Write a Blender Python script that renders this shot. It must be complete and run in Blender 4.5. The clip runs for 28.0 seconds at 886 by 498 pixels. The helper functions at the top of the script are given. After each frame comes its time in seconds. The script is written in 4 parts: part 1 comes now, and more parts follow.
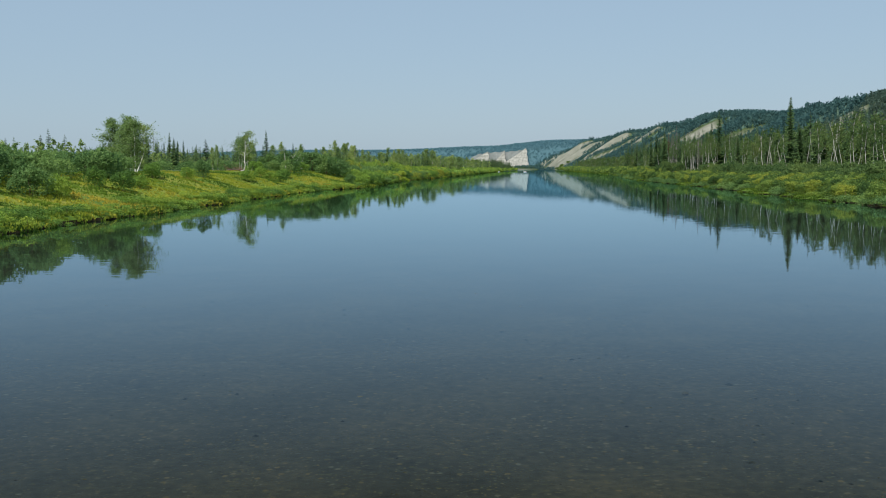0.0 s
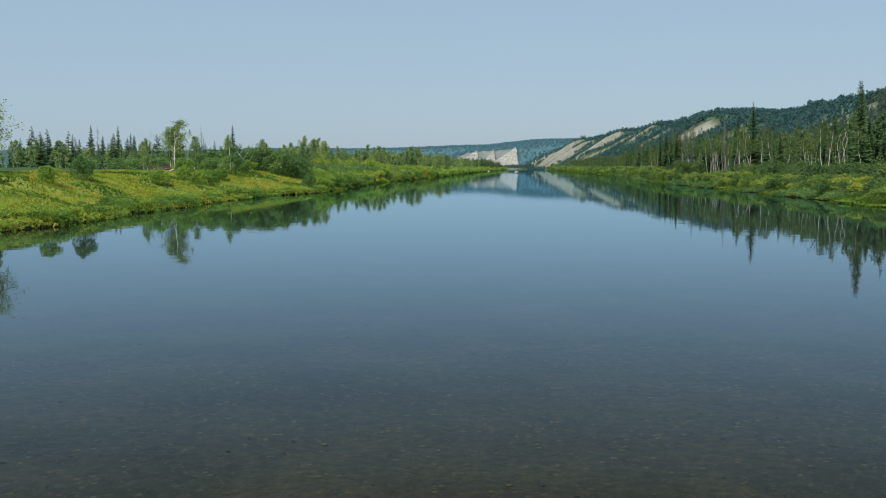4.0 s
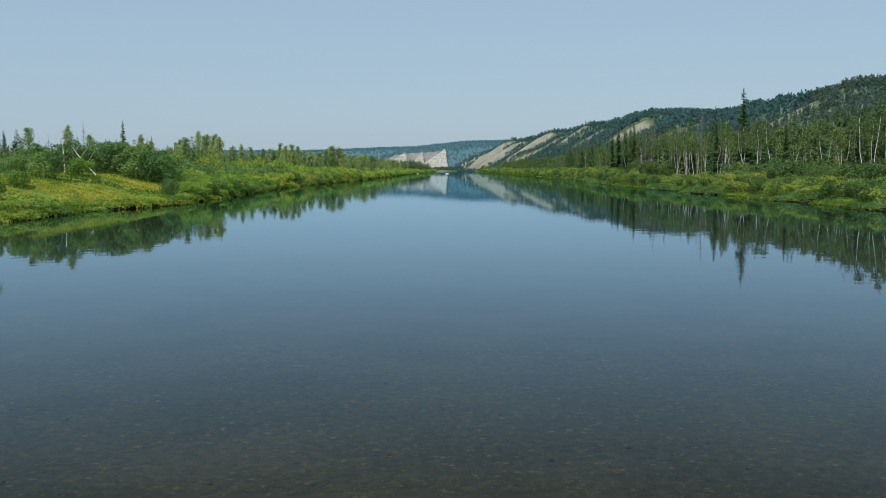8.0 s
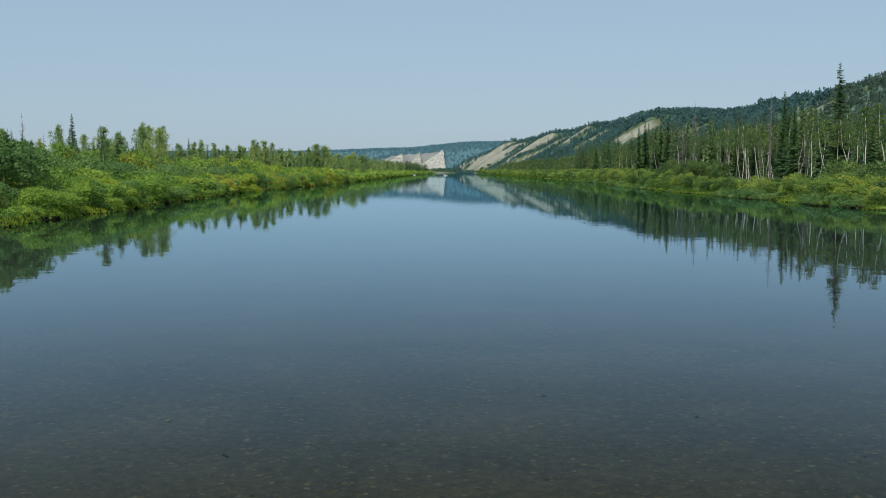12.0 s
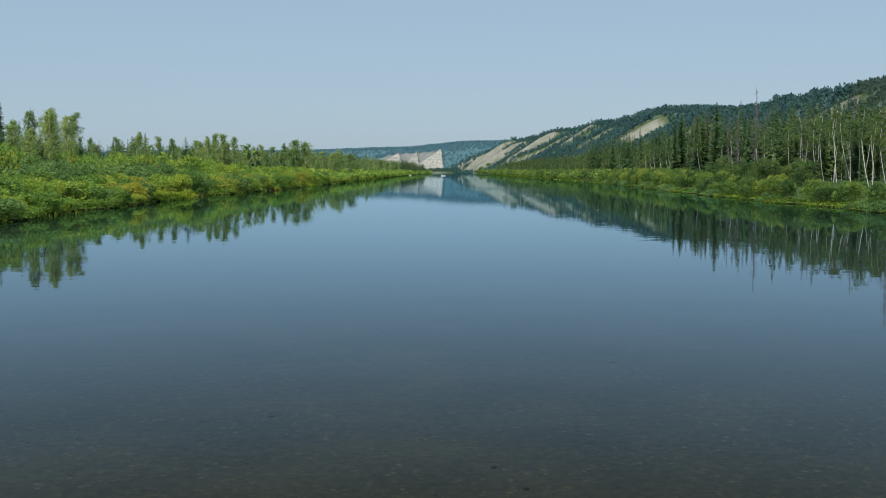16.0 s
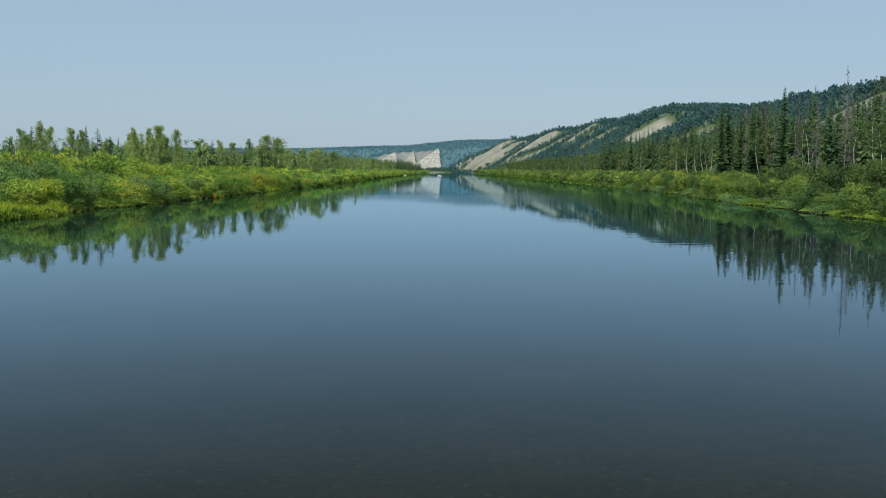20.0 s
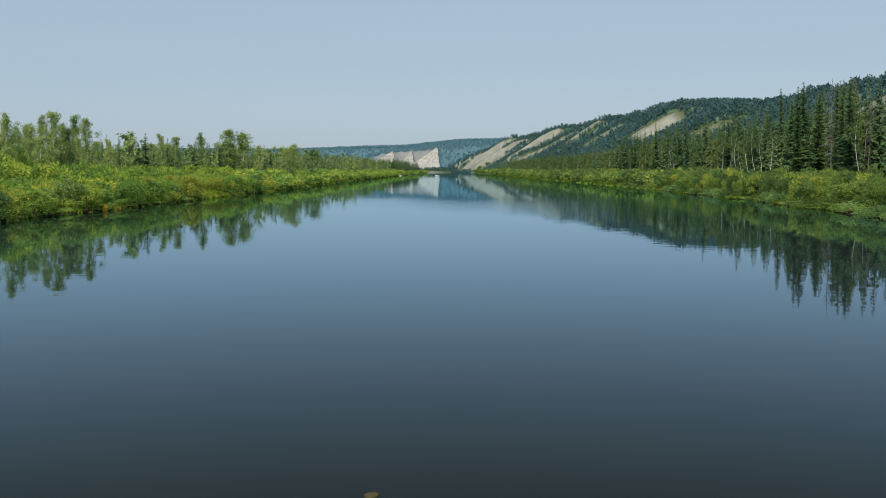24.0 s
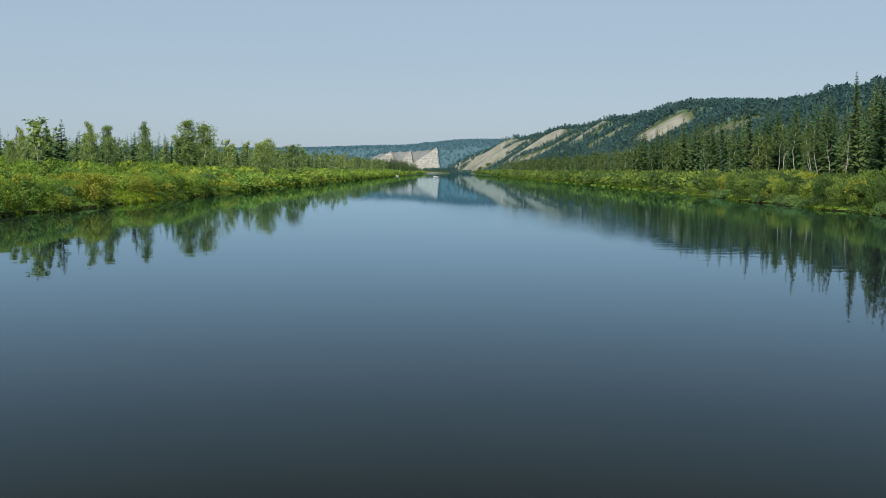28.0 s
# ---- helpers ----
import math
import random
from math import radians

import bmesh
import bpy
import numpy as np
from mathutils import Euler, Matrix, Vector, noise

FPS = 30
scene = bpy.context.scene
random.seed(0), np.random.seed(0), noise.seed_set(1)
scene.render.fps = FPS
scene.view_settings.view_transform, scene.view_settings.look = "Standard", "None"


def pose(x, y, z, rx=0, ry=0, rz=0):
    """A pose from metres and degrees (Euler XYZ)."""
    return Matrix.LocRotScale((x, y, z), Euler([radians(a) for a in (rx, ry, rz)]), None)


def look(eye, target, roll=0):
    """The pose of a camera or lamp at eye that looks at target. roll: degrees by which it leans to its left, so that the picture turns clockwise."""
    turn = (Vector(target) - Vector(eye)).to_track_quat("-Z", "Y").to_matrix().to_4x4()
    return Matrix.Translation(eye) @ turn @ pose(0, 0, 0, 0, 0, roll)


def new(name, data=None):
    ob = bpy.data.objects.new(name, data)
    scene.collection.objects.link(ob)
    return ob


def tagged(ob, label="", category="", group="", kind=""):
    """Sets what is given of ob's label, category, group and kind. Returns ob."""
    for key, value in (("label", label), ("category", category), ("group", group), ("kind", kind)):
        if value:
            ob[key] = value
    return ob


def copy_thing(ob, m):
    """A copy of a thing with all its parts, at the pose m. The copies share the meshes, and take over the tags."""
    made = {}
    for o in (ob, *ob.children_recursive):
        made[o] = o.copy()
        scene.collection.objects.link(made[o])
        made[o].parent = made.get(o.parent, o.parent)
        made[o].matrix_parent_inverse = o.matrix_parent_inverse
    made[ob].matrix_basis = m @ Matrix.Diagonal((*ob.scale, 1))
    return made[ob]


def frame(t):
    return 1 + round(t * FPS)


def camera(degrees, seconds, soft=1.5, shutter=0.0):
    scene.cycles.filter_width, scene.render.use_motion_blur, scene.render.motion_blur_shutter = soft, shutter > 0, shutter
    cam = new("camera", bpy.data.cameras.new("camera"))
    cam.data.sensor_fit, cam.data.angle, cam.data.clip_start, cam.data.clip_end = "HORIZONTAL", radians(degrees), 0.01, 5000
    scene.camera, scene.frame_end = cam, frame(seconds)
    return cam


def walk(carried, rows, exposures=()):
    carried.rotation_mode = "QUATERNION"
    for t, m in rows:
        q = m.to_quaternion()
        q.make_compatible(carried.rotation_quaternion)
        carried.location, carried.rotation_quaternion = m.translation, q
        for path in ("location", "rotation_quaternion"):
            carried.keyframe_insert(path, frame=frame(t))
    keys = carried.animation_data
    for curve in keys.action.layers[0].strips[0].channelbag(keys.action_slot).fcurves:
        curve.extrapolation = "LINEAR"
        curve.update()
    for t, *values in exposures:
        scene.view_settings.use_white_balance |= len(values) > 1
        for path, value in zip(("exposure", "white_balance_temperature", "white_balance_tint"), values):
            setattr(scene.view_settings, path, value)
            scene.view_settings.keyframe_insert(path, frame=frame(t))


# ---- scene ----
cam = camera(46.8, 28.0, soft=1.0)
# seconds, x, y, z, yaw, pitch, roll
ROWS = [
    (0.0, -0.00, -0.00, 4.00, 0.08, -4.52, 0.40),
    (0.5, 0.11, 5.16, 4.03, 0.09, -4.52, 0.35),
    (1.0, 0.22, 10.36, 4.03, 0.07, -4.52, 0.31),
    (1.5, 0.33, 15.66, 4.01, 0.07, -4.53, 0.27),
    (2.0, 0.46, 21.09, 3.98, 0.05, -4.55, 0.23),
    (2.5, 0.61, 26.66, 3.96, 0.01, -4.56, 0.20),
    (4.5, 1.12, 50.57, 4.12, -1.34, -4.58, 0.24),
    (5.0, 1.27, 56.64, 4.08, -3.03, -4.56, 0.27),
    (5.5, 1.45, 62.72, 4.04, -3.35, -4.54, 0.30),
    (6.0, 1.68, 68.81, 4.00, -3.65, -4.53, 0.32),
    (6.5, 1.97, 74.94, 3.96, -4.14, -4.51, 0.34),
    (7.0, 2.32, 81.11, 3.92, -4.53, -4.50, 0.35),
    (7.5, 2.71, 87.28, 3.88, -4.53, -4.48, 0.35),
    (8.0, 3.12, 93.42, 3.85, -4.55, -4.46, 0.34),
    (8.5, 3.57, 99.52, 3.83, -4.56, -4.45, 0.30),
    (9.0, 4.03, 105.59, 3.81, -4.57, -4.44, 0.26),
    (9.5, 4.49, 111.64, 3.79, -4.59, -4.42, 0.22),
    (10.0, 4.96, 117.67, 3.76, -4.61, -4.40, 0.19),
    (10.5, 5.42, 123.66, 3.73, -4.63, -4.39, 0.17),
    (11.0, 5.84, 129.59, 3.69, -4.66, -4.39, 0.18),
    (11.5, 6.24, 135.46, 3.66, -4.68, -4.38, 0.20),
    (12.0, 6.60, 141.27, 3.64, -4.69, -4.37, 0.22),
    (12.5, 6.98, 147.10, 3.62, -4.72, -4.37, 0.25),
    (14.5, 9.03, 172.30, 3.58, -4.74, -4.39, 0.32),
    (15.0, 9.60, 178.06, 3.61, -4.77, -4.38, 0.27),
    (15.5, 10.17, 183.79, 3.65, -4.78, -4.38, 0.21),
    (16.0, 10.75, 189.54, 3.70, -4.81, -4.38, 0.15),
    (16.5, 11.34, 195.35, 3.77, -4.82, -4.37, 0.10),
    (17.0, 11.94, 201.17, 3.84, -4.85, -4.36, 0.06),
    (17.5, 12.55, 206.89, 3.92, -4.85, -4.36, 0.01),
    (18.0, 13.19, 212.55, 3.99, -4.83, -4.37, -0.02),
    (18.5, 13.84, 218.19, 4.06, -4.85, -4.38, -0.05),
    (19.0, 14.48, 223.87, 4.13, -4.88, -4.40, -0.08),
    (19.5, 15.11, 229.60, 4.20, -4.90, -4.41, -0.10),
    (20.0, 15.72, 235.42, 4.23, -4.90, -4.42, -0.12),
    (20.5, 16.33, 241.25, 4.24, -4.93, -4.44, -0.13),
    (21.0, 16.95, 247.07, 4.22, -4.93, -4.45, -0.13),
    (21.5, 17.57, 252.87, 4.18, -4.95, -4.46, -0.10),
    (23.5, 20.09, 275.44, 4.14, -4.93, -4.45, 0.19),
    (24.0, 20.65, 280.71, 4.16, -4.93, -4.43, 0.17),
    (24.5, 21.18, 285.85, 4.17, -4.96, -4.41, 0.14),
    (25.0, 21.68, 290.80, 4.17, -4.96, -4.39, 0.09),
    (25.5, 22.16, 295.54, 4.15, -4.98, -4.39, 0.02),
    (26.0, 22.61, 300.05, 4.12, -4.97, -4.38, -0.04),
    (26.5, 23.07, 304.39, 4.07, -4.96, -4.38, -0.11),
    (27.0, 23.54, 308.64, 4.02, -4.94, -4.38, -0.16),
    (27.5, 24.02, 312.86, 3.95, -4.93, -4.38, -0.21),
    (28.0, 24.52, 317.10, 3.87, -4.93, -4.38, -0.26),
]
walk(cam, [(t, pose(x, y, z, 90 + pitch, roll, yaw)) for t, x, y, z, yaw, pitch, roll in ROWS],
     [(0.0, 0.0, 6500, 10), (21.0, 0.0, 6500, 10), (24.0, 0.05, 6750, 13), (28.0, 0.05, 6750, 13)])

# ---- light ----
SUN = Vector((-0.26, -0.66, 0.86)).normalized()
world = bpy.data.worlds.new("sky")
scene.world = world
world.use_nodes = True
wn, wl = world.node_tree.nodes, world.node_tree.links
sky = wn.new("ShaderNodeTexSky")
sky.sky_type, sky.sun_disc = "NISHITA", False
sky.sun_elevation, sky.sun_rotation = math.asin(SUN.z), math.atan2(SUN.x, SUN.y)
sky.air_density, sky.dust_density, sky.ozone_density = 1.0, 1.0, 2.0
haze = wn.new("ShaderNodeMix")  # a summer haze lies over the whole sky
haze.data_type = "RGBA"
haze.inputs[0].default_value = 0.72
haze.inputs[7].default_value = (3.72, 5.12, 6.5, 1)
wl.new(sky.outputs[0], haze.inputs[6])
wl.new(haze.outputs[2], wn["Background"].inputs[0])
wn["Background"].inputs[1].default_value = 0.10
sun_data = bpy.data.lights.new("sun", "SUN")
sun_data.energy, sun_data.angle, sun_data.color = 4.7, radians(2.0), (1.0, 0.95, 0.86)
sun = new("sun", sun_data)
sun.matrix_world = look(SUN * 300, (0, 0, 0))
scene.view_settings.exposure = 0.0


# ---- materials ----
def blank(name):
    m = bpy.data.materials.new(name)
    m.use_nodes = True
    return m, m.node_tree.nodes, m.node_tree.links, m.node_tree.nodes["Principled BSDF"]


def ramp_node(n, stops):
    r = n.new("ShaderNodeValToRGB").color_ramp
    while len(r.elements) < len(stops):
        r.elements.new(0.5)
    for e, (at, c) in zip(r.elements, stops):
        e.position, e.color = at, (*c, 1)
    return n[-1]


def noise_node(n, l, scale, detail=4.0, at=None):
    t = n.new("ShaderNodeTexNoise")
    t.inputs["Scale"].default_value, t.inputs["Detail"].default_value = scale, detail
    l.new(at if at else n.new("ShaderNodeNewGeometry").outputs["Position"], t.inputs["Vector"])
    return t.outputs[0]


def mix_value(n, l, a, b, fac):
    """a * (1 - fac) + b * fac for two value sockets."""
    m = n.new("ShaderNodeMix")
    m.inputs[0].default_value = fac
    l.new(a, m.inputs[2]), l.new(b, m.inputs[3])
    return m.outputs[0]


def mix_colour(n, l, a, b, fac):
    m = n.new("ShaderNodeMix")
    m.data_type = "RGBA"
    l.new(a, m.inputs[6]), l.new(b, m.inputs[7]), l.new(fac, m.inputs[0])
    return m.outputs[2]


def surface(name, stops, coarse, fine, rough=0.85, bump=0.3, spec=0.3):
    """A matt surface with variation at two scales and fine relief."""
    m, n, l, p = blank(name)
    f = noise_node(n, l, fine, 3)
    r = ramp_node(n, stops)
    l.new(mix_value(n, l, noise_node(n, l, coarse), f, 0.45), r.inputs[0])
    l.new(r.outputs[0], p.inputs["Base Color"])
    b = n.new("ShaderNodeBump")
    b.inputs["Strength"].default_value = bump
    l.new(f, b.inputs["Height"]), l.new(b.outputs[0], p.inputs["Normal"])
    p.inputs["Roughness"].default_value, p.inputs["Specular IOR Level"].default_value = rough, spec
    return m


def leafy(name, stops, patch, spread=0.35, shine=0.25, through_leaf=0.42, grain=7.0, contrast=1.7, dull=0.66, vivid=1.3):
    """Leaves: colour plant by plant and leaf by leaf, with light passing through."""
    m, n, l, p = blank(name)
    g = n.new("ShaderNodeNewGeometry")
    r = ramp_node(n, stops)
    cell, one = n.new("ShaderNodeTexVoronoi"), n.new("ShaderNodeSeparateColor")
    cell.voronoi_dimensions, cell.inputs["Scale"].default_value = "2D", patch
    l.new(g.outputs["Position"], cell.inputs["Vector"]), l.new(cell.outputs["Color"], one.inputs[0])
    far = mix_value(n, l, noise_node(n, l, patch * 0.4, 2, g.outputs["Position"]), one.outputs[0], 0.4)
    fine = mix_value(n, l, g.outputs["Random Per Island"], noise_node(n, l, grain, 2, g.outputs["Position"]), 0.5)
    wider = n.new("ShaderNodeMapRange")
    wider.inputs[1].default_value, wider.inputs[2].default_value = 0.5 - 0.5 / contrast, 0.5 + 0.5 / contrast
    l.new(mix_value(n, l, far, fine, spread), wider.inputs[0])
    l.new(wider.outputs[0], r.inputs[0])
    dim, shade = n.new("ShaderNodeMapRange"), n.new("ShaderNodeMix")  # noise dims the colour like dark gaps, so single leaflets stand out
    dim.inputs[1].default_value, dim.inputs[2].default_value, dim.inputs[3].default_value, dim.inputs[4].default_value = 0.35, 0.65, dull, vivid
    l.new(noise_node(n, l, grain * 1.6, 2, g.outputs["Position"]), dim.inputs[0])
    shade.data_type, shade.blend_type, shade.inputs[0].default_value = "RGBA", "MULTIPLY", 1.0
    l.new(r.outputs[0], shade.inputs[6]), l.new(dim.outputs[0], shade.inputs[7])
    l.new(shade.outputs[2], p.inputs["Base Color"])
    p.inputs["Roughness"].default_value, p.inputs["Specular IOR Level"].default_value = 0.6, shine
    t = n.new("ShaderNodeBsdfTranslucent")
    l.new(shade.outputs[2], t.inputs[0])
    s = n.new("ShaderNodeMixShader")
    s.inputs[0].default_value = through_leaf
    l.new(p.outputs[0], s.inputs[1]), l.new(t.outputs[0], s.inputs[2])
    l.new(s.outputs[0], n["Material Output"].inputs[0])
    return m


willow_leaf = leafy("willow_leaf", [(0.12, (0.092, 0.184, 0.043)), (0.4, (0.173, 0.300, 0.055)), (0.66, (0.255, 0.375, 0.061)), (1.0, (0.402, 0.462, 0.065))], 0.3, 0.18, 0.12, 0.42, 7.0, 2.0, 0.75, 1.25)
dark_leaf = leafy("dark_willow_leaf", [(0.12, (0.086, 0.173, 0.056)), (0.5, (0.142, 0.246, 0.077)), (0.9, (0.227, 0.341, 0.095))], 0.3, 0.16, 0.12, 0.42, 7.0, 1.7, 0.8, 1.2)
# Bush leaf darkened: shade at the wood's edge is put into its colour.
shaded_leaf = leafy("shaded_leaf", [(0.12, (0.055, 0.108, 0.038)), (0.5, (0.094, 0.158, 0.050)), (0.9, (0.152, 0.221, 0.061))], 0.3, 0.16, 0.12, 0.35, 7.0, 1.7, 0.8, 1.2)
yellow_leaf = leafy("yellowing_willow_leaf", [(0.12, (0.185, 0.254, 0.046)), (0.5, (0.302, 0.350, 0.056)), (0.9, (0.448, 0.424, 0.058))], 0.5, 0.3, 0.12, 0.42, 7.0, 1.5, 0.8, 1.2)
orange_leaf = leafy("orange_willow_leaf", [(0.12, (0.380, 0.281, 0.033)), (0.5, (0.551, 0.389, 0.039)), (0.9, (0.665, 0.497, 0.055))], 0.5, 0.3, 0.12, 0.42, 7.0, 1.5, 0.8, 1.2)
pale_leaf = leafy("pale_willow_leaf", [(0.12, (0.050, 0.103, 0.034)), (0.4, (0.103, 0.182, 0.047)), (0.66, (0.189, 0.281, 0.061)), (0.92, (0.335, 0.396, 0.069))], 0.45, 0.2, 0.12, 0.42, 7.0, 2.0, 0.75, 1.25)
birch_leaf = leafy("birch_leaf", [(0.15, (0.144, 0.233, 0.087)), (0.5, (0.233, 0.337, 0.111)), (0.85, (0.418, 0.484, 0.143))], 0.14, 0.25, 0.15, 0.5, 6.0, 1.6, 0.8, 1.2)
# Darker copy of birch_leaf, with the wood's shade put into the colour.
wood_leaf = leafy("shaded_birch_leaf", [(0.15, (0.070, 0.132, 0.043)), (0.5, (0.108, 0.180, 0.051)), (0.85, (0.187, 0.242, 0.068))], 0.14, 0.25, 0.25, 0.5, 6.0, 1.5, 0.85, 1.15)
larch_needle = leafy("larch_needle", [(0.2, (0.077, 0.146, 0.067)), (0.5, (0.122, 0.213, 0.081)), (0.8, (0.198, 0.287, 0.098))], 0.2, 0.3, 0.15, 0.5, 7.0, 1.7, 0.8, 1.25)
needle = leafy("spruce_needle", [(0.2, (0.050, 0.106, 0.045)), (0.5, (0.084, 0.158, 0.060)), (0.8, (0.143, 0.211, 0.073))], 0.2, 0.3, 0.15)
# Needles turn bluer with distance: aerial haze is put into their colour.
hazed_far_needle = leafy("hazed_far_needle", [(0.2, (0.063, 0.140, 0.138)), (0.5, (0.077, 0.162, 0.156)), (0.8, (0.090, 0.180, 0.161))], 0.03, 0.25, 0.1, 0.5, 1.0, 1.2, 0.92, 1.1)
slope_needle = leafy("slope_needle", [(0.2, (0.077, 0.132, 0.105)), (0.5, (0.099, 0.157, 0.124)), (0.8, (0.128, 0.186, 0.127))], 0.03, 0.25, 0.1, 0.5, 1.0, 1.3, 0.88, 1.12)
haze_needle = leafy("haze_tinted_needle", [(0.2, (0.128, 0.251, 0.286)), (0.5, (0.132, 0.260, 0.295)), (0.8, (0.141, 0.268, 0.299))], 0.01, 0.25, 0.1, 0.5, 1.0, 1.0, 0.97, 1.04)
grass_blade = leafy("grass_blade", [(0.18, (0.085, 0.165, 0.025)), (0.40, (0.188, 0.285, 0.032)), (0.58, (0.331, 0.370, 0.041)), (0.76, (0.430, 0.400, 0.055)), (0.95, (0.480, 0.375, 0.060))], 0.17, 0.18, 0.15, 0.42, 3.0, 2.0, 0.8, 1.2)
sedge_blade = leafy("sedge_blade", [(0.25, (0.055, 0.110, 0.016)), (0.5, (0.105, 0.175, 0.022)), (0.8, (0.185, 0.250, 0.030))], 0.2, 0.2, 0.15, 0.42, 7.0, 1.5, 0.8, 1.2)
lime_sedge = leafy("lime_sedge_blade", [(0.25, (0.110, 0.190, 0.020)), (0.5, (0.200, 0.290, 0.026)), (0.8, (0.300, 0.360, 0.034))], 0.3, 0.2, 0.15, 0.42, 7.0, 1.5, 0.8, 1.2)
birch_bark = surface("birch_bark", [(0.3, (0.12, 0.105, 0.09)), (0.40, (0.50, 0.485, 0.45)), (0.7, (0.68, 0.66, 0.62))], 1.2, 6.0, 0.7, 0.2)
dark_bark = surface("dark_bark", [(0.3, (0.06, 0.045, 0.035)), (0.7, (0.16, 0.13, 0.11))], 1.0, 9.0)
grey_wood = surface("weathered_wood", [(0.3, (0.10, 0.09, 0.085)), (0.7, (0.21, 0.195, 0.185))], 0.8, 7.0)
twig = surface("willow_twig", [(0.3, (0.07, 0.05, 0.03)), (0.7, (0.17, 0.13, 0.08))], 1.0, 9.0)
meadow = surface("meadow_ground", [(0.3, (0.072, 0.126, 0.022)), (0.45, (0.126, 0.180, 0.026)), (0.57, (0.192, 0.216, 0.034)), (0.72, (0.276, 0.222, 0.046))], 0.2, 1.6, 0.95, 0.8, 0.1)
ledge = surface("sedge_turf", [(0.3, (0.05, 0.095, 0.016)), (0.5, (0.09, 0.15, 0.02)), (0.75, (0.14, 0.195, 0.025))], 0.3, 3.0, 0.95, 0.8, 0.1)
# Slope floors carry the same bluish haze in their base colour.
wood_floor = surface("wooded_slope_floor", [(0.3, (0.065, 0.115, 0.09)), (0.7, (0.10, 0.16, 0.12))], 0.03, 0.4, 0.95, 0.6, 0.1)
far_floor = surface("hazed_slope_floor", [(0.3, (0.065, 0.134, 0.156)), (0.7, (0.073, 0.146, 0.17))], 0.01, 0.1, 0.95, 0.6, 0.1)
stone = surface("river_stone", [(0.3, (0.10, 0.075, 0.035)), (0.5, (0.20, 0.145, 0.06)), (0.7, (0.28, 0.20, 0.08))], 0.7, 14.0, 0.6, 0.2)
boat_paint = surface("white_boat_paint", [(0.3, (0.68, 0.68, 0.66)), (0.7, (0.82, 0.82, 0.80))], 0.8, 9.0, 0.4, 0.05)
boat_dark = surface("dark_rubber", [(0.3, (0.03, 0.03, 0.035)), (0.7, (0.07, 0.07, 0.08))], 2.0, 12.0, 0.6, 0.1)


def marl_material():
    """Pale marl in thin level beds, streaked by rain."""
    m, n, l, p = blank("pale_marl")
    g = n.new("ShaderNodeNewGeometry")
    beds, streaks = n.new("ShaderNodeMapping"), n.new("ShaderNodeMapping")
    beds.inputs["Scale"].default_value, streaks.inputs["Scale"].default_value = (0.02, 0.02, 0.55), (0.3, 0.3, 0.03)
    l.new(g.outputs["Position"], beds.inputs["Vector"]), l.new(g.outputs["Position"], streaks.inputs["Vector"])
    r = ramp_node(n, [(0.34, (0.20, 0.205, 0.185)), (0.5, (0.30, 0.30, 0.27)), (0.66, (0.40, 0.395, 0.355))])
    l.new(mix_value(n, l, noise_node(n, l, 1.0, 4, beds.outputs[0]), noise_node(n, l, 1.0, 4, streaks.outputs[0]), 0.5), r.inputs[0])
    l.new(r.outputs[0], p.inputs["Base Color"])
    p.inputs["Roughness"].default_value, p.inputs["Specular IOR Level"].default_value = 0.95, 0.1
    return m


chalk = marl_material()


def ground_material():
    """Undergrowth, with bare pale slopes where the terrain's own mask says so."""
    m, n, l, p = blank("valley_ground")
    green = ramp_node(n, [(0.3, (0.03, 0.06, 0.022)), (0.5, (0.045, 0.085, 0.03)), (0.7, (0.06, 0.105, 0.035))])
    l.new(mix_value(n, l, noise_node(n, l, 0.08), noise_node(n, l, 1.3, 3), 0.5), green.inputs[0])
    tan = ramp_node(n, [(0.3, (0.135, 0.15, 0.11)), (0.5, (0.21, 0.215, 0.175)), (0.72, (0.31, 0.31, 0.27))])
    olive = ramp_node(n, [(0.3, (0.06, 0.085, 0.045)), (0.7, (0.11, 0.125, 0.07))])
    l.new(noise_node(n, l, 0.1, 5), olive.inputs[0])
    gully = n.new("ShaderNodeMapping")  # rain gullies run down the slope
    gully.inputs["Scale"].default_value = (0.012, 0.22, 0.012)
    l.new(n.new("ShaderNodeNewGeometry").outputs["Position"], gully.inputs["Vector"])
    l.new(mix_value(n, l, noise_node(n, l, 1.0, 5, gully.outputs[0]), noise_node(n, l, 0.12, 5), 0.4), tan.inputs[0])
    a = n.new("ShaderNodeAttribute")
    a.attribute_name = "bare"
    half, full = n.new("ShaderNodeMapRange"), n.new("ShaderNodeMapRange")
    half.inputs[2].default_value, full.inputs[1].default_value = 0.5, 0.5
    l.new(a.outputs["Fac"], half.inputs[0]), l.new(a.outputs["Fac"], full.inputs[0])
    grassy = mix_colour(n, l, green.outputs[0], olive.outputs[0], half.outputs[0])
    l.new(mix_colour(n, l, grassy, tan.outputs[0], full.outputs[0]), p.inputs["Base Color"])
    b = n.new("ShaderNodeBump")
    b.inputs["Strength"].default_value = 0.6
    l.new(noise_node(n, l, 0.7, 6), b.inputs["Height"]), l.new(b.outputs[0], p.inputs["Normal"])
    p.inputs["Roughness"].default_value, p.inputs["Specular IOR Level"].default_value = 0.95, 0.1
    return m


